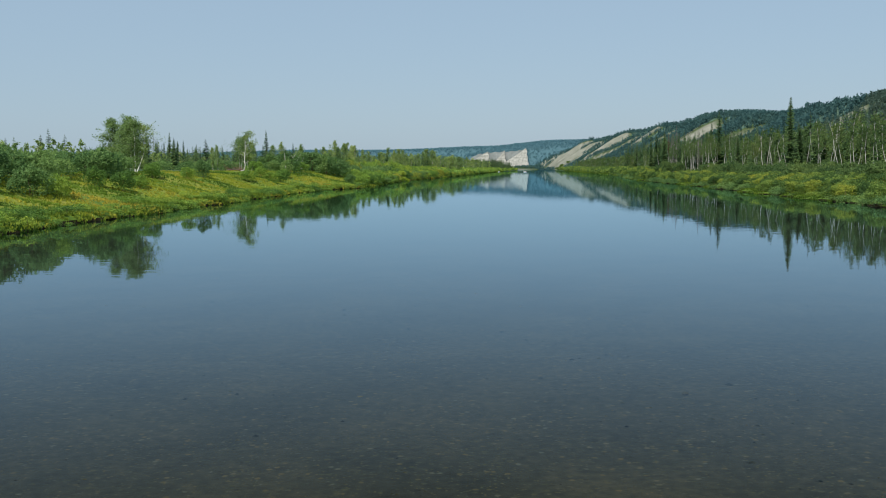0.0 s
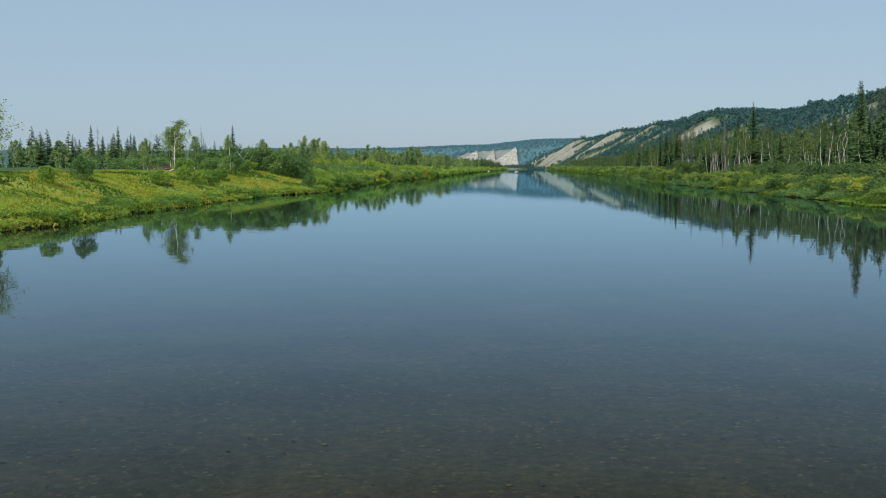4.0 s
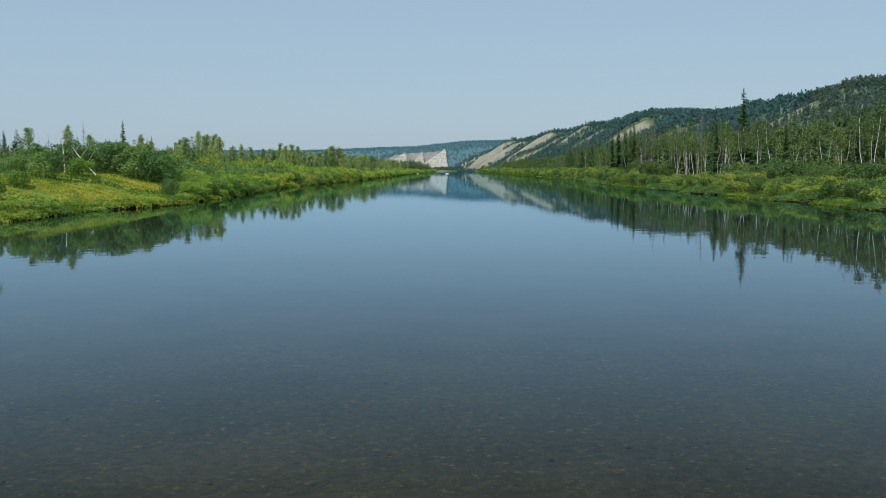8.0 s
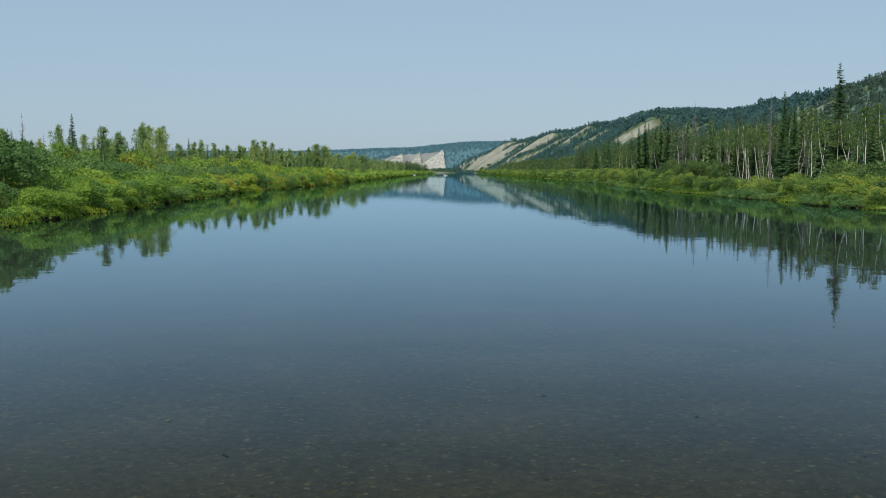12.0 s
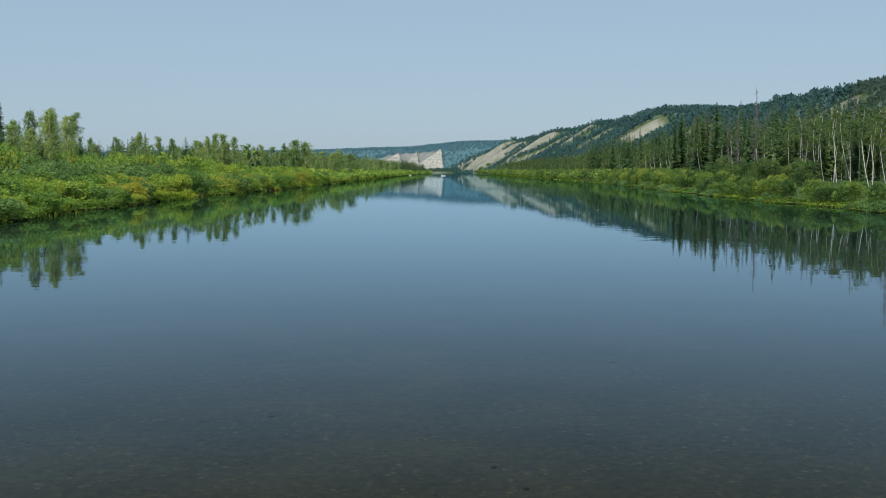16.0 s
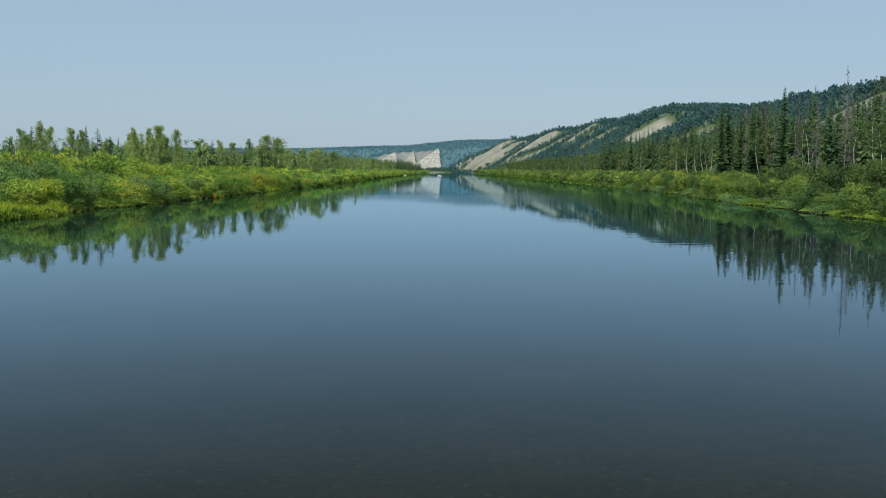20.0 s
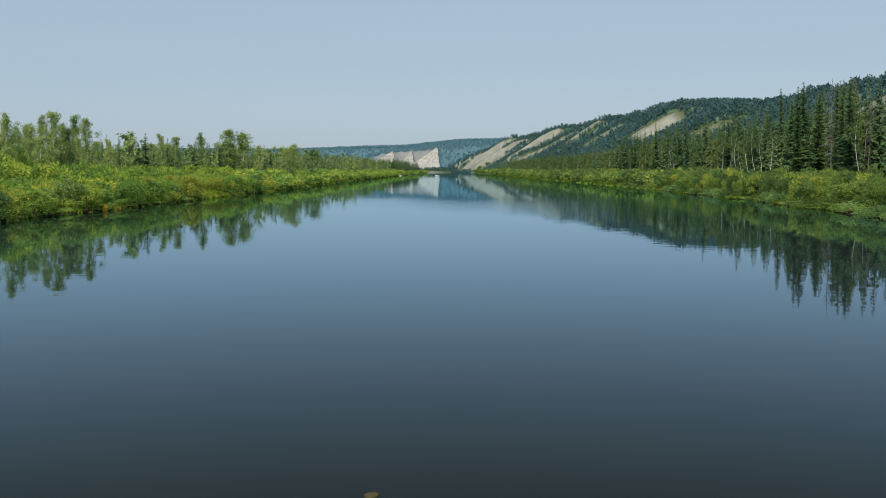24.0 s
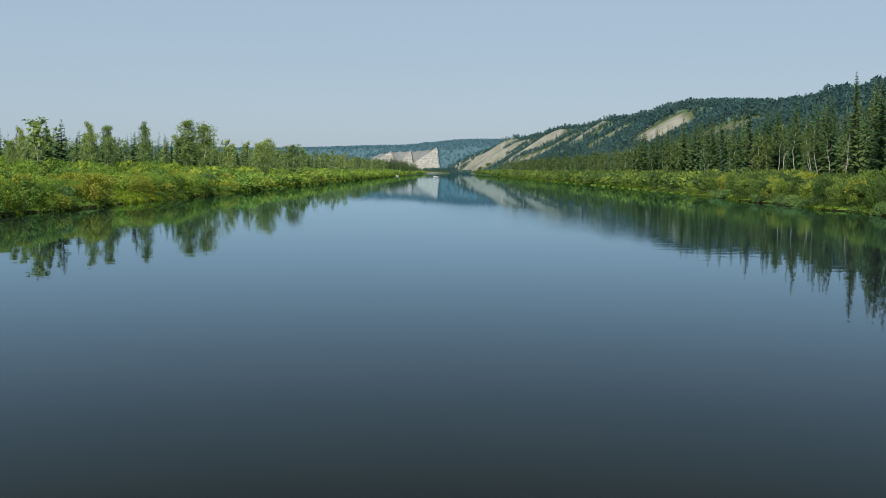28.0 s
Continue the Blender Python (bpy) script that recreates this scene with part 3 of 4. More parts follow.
    long = wide * np.clip(1.0 - u, 0, 1) ** 0.78 * r.uniform(0.45, 1.12, n) * (0.6 + 0.4 * np.minimum(1, (u - bare) * 5 + 0.3)) + 0.006
    drop = long * r.uniform(0.25, 0.7, n) * (1.15 - 0.8 * u)
    half = (long * r.uniform(0.20, 0.34, n) + 0.003) * thin
    c, s = np.cos(a), np.sin(a)
    side = np.stack([-s, c, np.zeros(n)], 1) * half[:, None]

    def spine(q):
        return np.stack([c * long * q, s * long * q, u - drop * (1.5 * q - 0.5 * q * q) + 0.25 * long * q * q], 1)

    tri = []
    for j in range(sprays):
        q0, q1 = j / sprays, min(1.0, (j + 1.25) / sprays)
        mid, edge = spine(q0 * 0.4 + q1 * 0.6), side * (1 - 0.55 * j / sprays)
        sag = np.stack([np.zeros(n), np.zeros(n), 0.35 * half * (1 - 0.4 * j / sprays) + 0.003], 1)
        tri += [np.stack([spine(q0), mid + edge - sag, spine(q1)], 1), np.stack([spine(q0), spine(q1), mid - edge - sag], 1)]
    v = np.concatenate(tri).reshape(-1, 3)
    return trunk, (v, np.arange(len(v)).reshape(-1, 3))


def dead_shape(r, branches=60, wide=0.10, top=1.0, sides=5, crook=0.006, girth=0.0065, split=False):
    """A dead standing trunk one unit high with short bare branches."""
    t = np.linspace(0, 1, 5)[:, None]
    p = np.array([0, 0, top]) * t + r.normal(size=(5, 3)) * crook
    p[0, 2] = -0.02
    out = []
    for i in range(branches):
        u = r.uniform(0.25, 0.97)
        b = r.uniform(0, 2 * np.pi)
        long = wide * (1.05 - u) ** 0.7 * r.uniform(0.4, 1.2)
        base = np.array([np.interp(u, t[:, 0], p[:, j]) for j in range(3)])
        out.append(tube([base, base + np.array([np.cos(b) * long, np.sin(b) * long, long * r.uniform(-0.5, 0.5)])], [0.0024, 0.0010], 3))
    trunk = tube(p, np.linspace(girth, 0.0015, 5), sides)
    return (trunk, *out) if split else (merged([trunk, *out]),)


def far_crown(r, n=18, wide=0.19, low=0.2, spray=0.30):
    """A distant pine or spruce, one unit high: a ragged crown of small sprays."""
    u = (np.arange(n) + r.uniform(0, 1, n)) / n
    a = np.arange(n) * 2.4 + r.uniform(-0.5, 0.5, n)
    rad = wide * np.sqrt(np.clip(np.sin(np.pi * (0.12 + 0.86 * u)) ** 1.1, 0.02, 1)) * r.uniform(0.55, 1.0, n) * (1.1 - 0.5 * u)
    p = np.stack([np.cos(a) * rad, np.sin(a) * rad, low + (0.97 - low) * u], 1)
    out = p * [1, 1, 0] + [0, 0, 0.05]
    return leaves_at(p - [0, 0, spray * 0.27], np.repeat([[0, 0, 0.9]], n, 0), out, spray, spray, r, 0.45, 0.4)


def strewn(shape, at, wide, tall, turn, tilt=None):
    """Copies of a shape's vertices and faces at many places."""
    v, f = shape
    n, c, s = len(at), np.cos(turn)[:, None], np.sin(turn)[:, None]
    x, y, z = v[None, :, 0] * wide[:, None], v[None, :, 1] * wide[:, None], v[None, :, 2] * tall[:, None]
    px, py = x * c - y * s, x * s + y * c
    if tilt is not None:
        px, py = px + z * tilt[:, :1], py + z * tilt[:, 1:]
    w = np.stack([px + at[:, :1], py + at[:, 1:2], z + at[:, 2:3]], -1).reshape(-1, 3)
    return w, (f[None] + (np.arange(n) * len(v))[:, None, None]).reshape(-1, f.shape[1])


def on_land(x, y, sink=0.05):
    return np.stack([x, y, land(x, y)[0] - sink], 1)


def part(name, data, parent, label=""):
    ob = new(name, data)
    ob.parent = parent
    return tagged(ob, label)


def thicket(name, label, category, shapes, at, wide, tall, mats, tilt=None):
    """Plants nobody could count, joined into one object; shapes are pairs of (wood, leaf)."""
    groups, pick = [], rng.integers(0, len(shapes), len(at))
    turn = rng.uniform(0, 2 * np.pi, len(at))
    for k, shape in enumerate(shapes):
        m = pick == k
        for slot, piece in enumerate(shape):
            groups.append((*strewn(piece, at[m], wide[m], tall[m], turn[m], None if tilt is None else tilt[m]), slot))
    return tagged(new(name, raw_mesh(name, groups, mats)), label, category, kind="stuff")


def plants(name, shapes, spots, label, category, group, mats, parts):
    """Single plants with their parts: spots are (x, y, wide, tall, lean_x, lean_y)."""
    made = {}
    for i, (x, y, wide, tall, lx, ly) in enumerate(spots):
        k = i % len(shapes)
        z = float(land(np.array([x]), np.array([y]))[0][0])
        m = pose(x, y, z - 0.05, -ly, lx, rng.uniform(0, 360)) @ Matrix.Diagonal((wide, wide, tall, 1))
        if k not in made:
            ob = new(name)
            ob.matrix_basis = m
            for piece, mat, pname in zip(shapes[k], mats, parts):
                tagged(part(pname, raw_mesh(pname, [(*piece, 0)], [mat]), ob), kind="stuff" if pname == "branchwork" else "")
            made[k] = tagged(ob, label, category, group)
        else:
            o = copy_thing(made[k], m)
            o.matrix_basis = m


def scatter(n, y0, y1, d0, d1, side, r=rng, power=1.0):
    """n places between two distances inland of a bank."""
    y = r.uniform(y0, y1, n)
    d = d0 + (d1 - d0) * r.uniform(0, 1, n) ** power
    return (left_bank(y) - d, y) if side == "left" else (right_bank(y) + d, y)


def sizes(n, lo, hi, r=rng):
    return r.uniform(lo, hi, n)


pebble_mat = leafy("pebble", [(0.1, (0.025, 0.025, 0.02)), (0.4, (0.065, 0.062, 0.042)), (0.65, (0.12, 0.10, 0.05)), (0.85, (0.22, 0.16, 0.065)), (1.0, (0.22, 0.21, 0.16))], 0.6, 0.85, 0.2)
scree = surface("grey_scree", [(0.3, (0.13, 0.15, 0.15)), (0.5, (0.18, 0.20, 0.195)), (0.7, (0.24, 0.255, 0.25))], 0.03, 0.2, 0.95, 0.5, 0.1)
rusty_twig = surface("rusty_dead_twigs", [(0.3, (0.10, 0.055, 0.035)), (0.7, (0.21, 0.115, 0.07))], 0.5, 5.0)
rust_needle = surface("rusty_needles", [(0.3, (0.09, 0.058, 0.036)), (0.7, (0.16, 0.095, 0.055))], 0.5, 5.0)

near_bush = [bush_shape(np.random.default_rng(20 + k), 2100, 0.060, 16, 3) for k in range(5)]
mid_bush = [bush_shape(np.random.default_rng(40 + k), 520, 0.086, 11, 1) for k in range(6)]
herb = [bush_shape(np.random.default_rng(70 + k), 150, 0.13, 6, 1, 0.4) for k in range(4)]
far_bush = [bush_shape(np.random.default_rng(60 + k), 100, 0.20, 5, 1, 0.7) for k in range(3)]
near_birch = [birch_shape(np.random.default_rng(80 + k), 4800, twin=k % 3 == 1, size=0.0185, full=0.9, limbs=24, strands=7, girth=0.0075) for k in range(6)]
tall_birch = [birch_shape(np.random.default_rng(85 + k), 4200, size=0.0185, full=0.78, low=0.16, limbs=26, strands=6, girth=0.009) for k in range(5)]
slim_birch = [birch_shape(np.random.default_rng(90 + k), 420, size=0.024, full=0.6, bend=0.10, low=0.58, girth=0.0036, limbs=12) for k in range(5)]
mid_birch = [birch_shape(np.random.default_rng(100 + k), 330, sides=3, size=0.054, limbs=10, full=0.8, low=0.15, strands=4, girth=0.006) for k in range(5)]
near_spruce = [spruce_shape(np.random.default_rng(120 + k), 44, 8, wide=(0.15, 0.12, 0.17, 0.135)[k], thin=1.2, sprays=4) for k in range(4)]
mid_spruce = [spruce_shape(np.random.default_rng(140 + k), 24, 6, sides=3, wide=0.13 + 0.012 * k, thin=1.5) for k in range(5)]
thin_spruce = [spruce_shape(np.random.default_rng(150 + k), 11, 5, sides=3, thin=1.6, wide=0.16) for k in range(5)]
slope_pine = [(far_crown(np.random.default_rng(160 + k), 22, 0.20 if k % 2 else 0.15, 0.2, 0.17),) for k in range(8)]
far_spruce = [(far_crown(np.random.default_rng(165 + k), 10, 0.20 if k % 2 else 0.15, 0.2, 0.27),) for k in range(8)]
tiny_spruce = [(far_crown(np.random.default_rng(170 + k), 7, 0.2, 0.1, 0.30),) for k in range(6)]
dead_tree = [dead_shape(np.random.default_rng(180 + k), 120, 0.12) for k in range(3)]
BIRCH, SPRUCE, BUSH, DEAD = ("trunk", "crown", "branchwork"), ("trunk", "crown"), ("stem", "foliage"), ("trunk",) + ("branch",) * 20
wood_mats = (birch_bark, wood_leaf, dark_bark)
birch_mats, spruce_mats = (birch_bark, birch_leaf, dark_bark), (dark_bark, needle)
green, pale, dark, yellow, shaded = (twig, willow_leaf), (twig, pale_leaf), (twig, dark_leaf), (twig, yellow_leaf), (twig, shaded_leaf)


def spaced(n, y0, y1, d0, d1, side, gap, r=rng):
    """Up to n places of a strip along a bank, none nearer to another than gap."""
    x, y = scatter(n * 4, y0, y1, d0, d1, side, r)
    cells, keep = {}, []
    for i, (a, b) in enumerate(zip(x, y)):
        c = (int(a // gap), int(b // gap))
        near = [k for u in (-1, 0, 1) for v in (-1, 0, 1) for k in cells.get((c[0] + u, c[1] + v), ())]
        if all((x[k] - a) ** 2 + (y[k] - b) ** 2 > gap * gap for k in near):
            cells.setdefault(c, []).append(i)
            keep.append(i)
        if len(keep) == n:
            break
    return x[keep], y[keep]


def clearing(x, y):
    """True where the willows of the meadow-side bank leave room for sedge."""
    d = left_bank(y) - x
    return ((np.abs(y - 328) < 10 - 0.5 * d) & (d < 8)) | ((np.abs(y - 440) < 5) & (d > -1) & (d < 6))


# ---- willows on both banks ----
r = np.random.default_rng(11)
MEADOW_BUSHES = [(-36, 89, 4.2, 2.3), (-39, 84, 4.6, 2.6), (-41.5, 92, 4.8, 2.8), (-37.5, 95.5, 3.6, 2.3), (-44, 87, 5.0, 3.0), (-34.8, 92, 2.6, 1.6), (-43.5, 98, 4.6, 3.0), (-40, 101, 3.8, 2.4), (-47, 95, 5.0, 3.4),
                 (-35, 111.6, 2.8, 1.9), (-34.5, 116.1, 1.9, 1.1), (-37.3, 109.6, 2.4, 2.0), (-35.9, 143.1, 2.2, 1.6), (-36.4, 154.6, 2.6, 2.4), (-33.4, 173.6, 3.0, 1.6), (-38.9, 136.6, 2.8, 1.8), (-38.9, 117.1, 3.8, 2.3),
                 (-43.3, 135.1, 4.8, 2.5), (-42, 124, 4.4, 2.8), (-40.5, 129, 3.6, 2.2), (-30.2, 188.6, 2.8, 2.0), (-31, 198.1, 2.6, 1.4), (-32.4, 190.1, 2.4, 1.3), (-34.2, 190.6, 2.6, 1.7), (-31.5, 209.6, 4.4, 2.8),
                 (-30.7, 220.1, 3.6, 1.9), (-35, 212, 3.6, 2.4), (-38, 205, 3.4, 1.9), (-24, 239, 5, 3.8), (-27.5, 237.5, 6, 4.3), (-31, 240, 6, 4.2), (-28, 244, 6.5, 4.5), (-33, 243, 7, 4.4), (-36.5, 238, 6, 4.2), (-40, 234, 5.5, 3.8)]
plants("willow_bush", near_bush, [(x, y, w * 1.1, h + 0.45, 0, 0) for x, y, w, h in MEADOW_BUSHES if h < 2.2], "round fresh green willow bush standing in the yellow meadow", "bush", "bushes in the meadow", green, BUSH)
plants("willow_bush", near_bush, [(x, y, w * 1.1, h + 0.45, 0, 0) for x, y, w, h in MEADOW_BUSHES if h >= 2.2], "tall round dark green willow bush behind the meadow", "bush", "bushes in the meadow", dark, BUSH)
spots = []
for x, y in zip(*spaced(125, 221, 480, 0.9, 5.0, "left", 2.1, r)):
    if clearing(x, y):
        continue
    spots.append((x, y, r.uniform(2.6, 4.2), r.uniform(1.4, 2.6) * (1 + 0.3 * float(step(310, 370, y))), r.uniform(-6, 6), r.uniform(-6, 6)))
kinds = [[s for s in spots if (s[0] * 7.3 + s[1] * 3.1) % 10 < 2 and s[1] > 290], [s for s in spots if (s[0] * 7.3 + s[1] * 3.1) % 10 > 7.3]]
for some, label, mats in ((kinds[0], "yellowing willow bush overhanging the river bank", yellow), (kinds[1], "deep green willow bush overhanging the river bank", dark), ([s for s in spots if s not in kinds[0] + kinds[1]], "leafy green willow bush overhanging the river bank", green)):
    plants("willow_bush", near_bush, some, label, "bush", "willows on the meadow bank", mats, BUSH)


def grown(y):
    """Willows on the wooded bank stand higher further downstream."""
    return np.interp(y, [90, 220, 300, 380], [0.85, 0.85, 1.1, 1.35])


spots = []
for x, y in zip(*spaced(130, 88, 480, 1.5, 5.6, "right", 2.4, r)):
    spots.append((x, y, r.uniform(2.2, 4.0), r.uniform(1.5, 2.5) * grown(y), r.uniform(-6, 6), r.uniform(-6, 6)))
plants("willow_bush", near_bush, spots, "pale olive willow bush above the wooded river bank", "bush", "willows on the wooded bank", pale, BUSH)


def bush_field(name, label, n, y0, y1, d0, d1, side, shapes, wlo, whi, hlo, hhi, mats, gap=0.0):
    x, y = spaced(n, y0, y1, d0, d1, side, gap) if gap else scatter(n, y0, y1, d0, d1, side)
    free = ~clearing(x, y)
    x, y = x[free], y[free]
    n = len(x)
    big = rng.uniform(0, 1, n)
    high = (hlo + (hhi - hlo) * (0.7 * big + 0.3 * rng.uniform(0, 1, n))) * (grown(y) if side == "right" else 1)
    thicket(name, label, "bushes", shapes, on_land(x, y), wlo + (whi - wlo) * big, high, mats)


bush_field("willow_thicket", "dense green willow thicket along the bank", 180, 243, 490, 3, 11, "left", mid_bush, 3.2, 5.2, 1.6, 2.9, green, 3.0)
bush_field("willow_thicket", "yellowing willows among the green ones", 75, 300, 490, 0.3, 9, "left", mid_bush, 2.6, 4.2, 1.5, 2.5, yellow, 3.4)
bush_field("willow_thicket", "distant yellowing willows along the bank", 130, 480, 1000, 0.3, 10, "left", far_bush, 2.6, 5, 1.5, 2.8, yellow, 3.0)
bush_field("willow_thicket", "dark green willow thicket behind the bank", 95, 250, 375, 9, 24, "left", mid_bush, 3.4, 5.6, 2.4, 4.0, dark, 3.2)
bush_field("willow_thicket", "fresh green willow thicket behind the bank", 95, 365, 500, 9, 26, "left", mid_bush, 3.2, 5.0, 2.5, 4.1, green, 3.2)
bush_field("willow_thicket", "tall rounded willows behind the bank", 60, 262, 420, 13, 34, "left", mid_bush, 4.2, 6.8, 3.6, 5.6, green, 4.6)
bush_field("willow_thicket", "tall yellowing willows behind the bank", 14, 270, 420, 13, 30, "left", mid_bush, 4.0, 6.0, 3.4, 5.0, yellow, 7.0)
bush_field("willow_thicket", "dense dark willow thicket beyond the meadow", 60, 60, 135, 13, 32, "left", mid_bush, 3.2, 6, 1.6, 4.2, dark, 3.4)
bush_field("willow_thicket", "scattered dark willows behind the meadow", 50, 60, 125, 28, 60, "left", mid_bush, 3.5, 6, 1.8, 3.4, dark, 4.0)
bush_field("willow_thicket", "dense dark willow thicket behind the bank", 120, 250, 420, 24, 60, "left", mid_bush, 4, 7, 2.2, 3.6, dark, 4.0)
bush_field("willow_thicket", "distant green willows along the bank", 700, 490, 1000, 0.5, 22, "left", far_bush, 3, 6, 1.6, 3.2, green, 2.6)
bush_field("willow_thicket", "far green willows along the bank", 300, 1000, 1700, 0.5, 22, "left", far_bush, 4, 8, 2, 3.5, green)
bush_field("willow_thicket", "dense pale willow thicket along the wooded bank", 330, 85, 490, 3.6, 16.5, "right", mid_bush, 2.3, 4.2, 1.6, 2.7, pale, 2.6)
bush_field("undergrowth", "dark green bushes at the edge of the wood, shade in their leaf colour", 205, 85, 395, 13.5, 22, "right", mid_bush, 3.0, 5.6, 2.4, 4.6, shaded, 2.6)
bush_field("undergrowth", "low bushes under the spruces, shade in their dark leaf colour", 60, 395, 560, 15, 24, "right", mid_bush, 2.8, 4.4, 1.2, 2.2, shaded, 3.2)
bush_field("willow_thicket", "distant pale willows along the wooded bank", 700, 490, 1050, 1.0, 22, "right", far_bush, 3, 5, 1.4, 2.5, pale, 2.4)
bush_field("willow_thicket", "far pale willows along the wooded bank", 260, 1050, 1650, 1.0, 22, "right", far_bush, 4, 8, 2, 3, pale)


# Bushes whose dark leaf colour stands in for the wood's shade.
SHADED_BUSHES = [(77.5, 340, 4.6, 4.2), (79.5, 346, 4.2, 3.8), (77, 351, 4.8, 4.4), (80, 356, 4.4, 4.0), (78.5, 361, 4.6, 4.4), (82, 366, 4.2, 3.8), (80.5, 371, 4.8, 4.2), (76, 333, 4.2, 3.8)]
plants("shaded_bush", near_bush, [(x, y, w, h, 0, 0) for x, y, w, h in SHADED_BUSHES], "tall dark green bush before the birch trunks, shade in its leaf colour", "bush", "alders at the edge of the wood", shaded, BUSH)


SPRIGS = [(-4.2, 391, 0.8, 0.6), (-4.8, 388, 0.6, 0.9)]
plants("willow_bush", near_bush, [(x, y, w, h, 0, 0) for x, y, w, h in SPRIGS], "small willow with bright orange autumn leaves over the water", "bush", "willows on the meadow bank", (twig, orange_leaf), BUSH)
x, y = scatter(150, 290, 480, -0.25, 0.5, "left")
root = [dead_shape(np.random.default_rng(210 + k), 9, 0.5, sides=3, crook=0.05, girth=0.02) for k in range(3)]
thicket("bare_twigs", "bare brown twigs and roots hanging over the waterline", "twigs", root, on_land(x, y), sizes(150, 0.7, 1.3), sizes(150, 0.5, 1.1), (twig,), np.stack([rng.uniform(0.3, 1.1, 150), rng.uniform(-0.6, 0.6, 150)], 1))


# ---- grass ----
def tuft_shape(r, blades=6):
    tri = []
    for i in range(blades):
        a, o = r.uniform(0, 2 * np.pi), r.uniform(0.15, 0.6)
        c = np.array([np.cos(a), np.sin(a), 0])
        s = np.array([-c[1], c[0], 0]) * 0.14
        tri.append([c * 0.12 + s, c * o + np.array([0, 0, r.uniform(0.6, 1)]), c * 0.12 - s])
    v = np.array(tri).reshape(-1, 3)
    return ((v, np.arange(len(v)).reshape(-1, 3)),)


tufts = [tuft_shape(np.random.default_rng(200 + k)) for k in range(5)]


def grass(label, n, y0, y1, d0, d1, side, lo, hi, mat, power=1.0):
    x, y = scatter(n, y0, y1, d0, d1, side, power=power)
    h = sizes(n, lo, hi)
    kept = ~undercut(x, y)
    x, y, h = x[kept], y[kept], h[kept]
    thicket("grass", label, "grass", tufts, on_land(x, y, 0.04), h * 1.5, h, (mat,))


grass("tall yellowing meadow grass with ochre flower heads", 52000, 50, 248, 0.2, 30, "left", 0.13, 0.34, grass_blade, 1.2)
grass("bright green sedge drooping over the water's edge", 9000, 50, 500, -0.25, 3.2, "left", 0.22, 0.45, sedge_blade)
grass("lime green sedge in a gap between the willows", 3200, 317, 339, -0.1, 8, "left", 0.3, 0.65, lime_sedge)
grass("lime green sedge in a small gap between the willows", 1200, 434, 446, -0.1, 6, "left", 0.3, 0.65, lime_sedge)
grass("green sedge along the distant willow bank", 2500, 500, 1100, -0.2, 2.5, "left", 0.5, 0.9, sedge_blade)
grass("green sedge along the distant wooded bank", 2500, 520, 1100, -0.2, 3, "right", 0.5, 0.9, sedge_blade)
grass("bright green sedge on a low ledge by the water", 11000, 85, 520, -0.12, 2.6, "right", 0.14, 0.34, sedge_blade, 1.3)
bush_field("herb_mound", "low dark green herbs on the meadow bank", 330, 45, 212, -0.2, 4.5, "left", herb, 0.9, 2.0, 0.35, 0.9, green)
bush_field("herb_mound", "low green herbs between the willows", 260, 85, 480, 4, 14, "right", herb, 1.4, 2.6, 0.5, 1.1, pale)
bush_field("herb_mound", "dark green herbs hanging over the water, willow shade in their colour", 45, 85, 520, -0.3, 0.7, "right", herb, 1.2, 2.4, 0.5, 0.9, shaded, 1.5)
washed = np.random.default_rng(77)
x, y = scatter(700, 85, 480, -0.15, 1.8, "right", washed)
x, y = x[undercut(x, y)], y[undercut(x, y)]
thicket("herb_mound", "dark green willow shoots drooping over a washed-out bank", "bushes", herb, on_land(x, y), sizes(len(x), 1.3, 2.4, washed), sizes(len(x), 0.6, 1.2, washed), dark)
bush_field("herb_mound", "low green herbs scattered through the meadow", 160, 45, 212, 4, 24, "left", herb, 0.8, 1.8, 0.2, 0.45, green)
bush_field("herb_mound", "low green herbs at the foot of the willows", 420, 205, 500, 0.5, 2.0, "left", herb, 1.0, 2.2, 0.4, 1.0, green)
bush_field("herb_mound", "low pale herbs at the foot of the willows", 220, 85, 520, 2.0, 4.2, "right", herb, 1.0, 2.0, 0.4, 0.9, pale)

# ---- trees one by one ----
TOPS_BIRCH = [(-49.2, 154, 11.8), (-44, 146, 11.6), (-46.5, 150, 10.6), (-41.5, 217.8, 11.9), (-44, 222, 11), (-48, 256, 11.0), (-39, 245, 10.4), (-32.5, 330, 11.9), (-28.6, 326, 11.4), (-34.5, 358, 13.3),
              (-38, 340, 10.8), (-39, 362, 13.8), (-41, 351, 11.7), (-33, 341, 12.5), (-25.4, 454, 13.5), (-19, 419.5, 12.4), (-19.4, 404.6, 10.8), (-17.4, 431, 11.8), (-19, 424, 10.6), (-15, 477, 11.2),
              (-12, 474, 10.8), (-10, 491, 11.6), (-9.8, 530, 14.4), (-6.2, 531, 13.2), (-21, 440, 9.5), (-27, 448, 10.2), (-23, 470, 10), (-18, 498, 10.2), (4, 560, 11.5), (8, 590, 10.8), (-52, 236, 9.6), (-55, 244, 9.4)]


def from_tops(rows, fat=1.0, lean=0.0):
    out = []
    for x, y, top in rows:
        h = top - float(land(np.array([x]), np.array([y]))[0][0])
        out.append((x, y, h * fat, h, r.uniform(-lean, lean), r.uniform(-lean, lean)))
    return out


WIDE = [t for t in TOPS_BIRCH if t[1] < 225 or t[1] > 525]
plants("birch_tree", near_birch, from_tops(WIDE, 1.5), "broad white-trunked birch with yellowing green leaves", "tree", "birches on the meadow side", birch_mats, BIRCH)
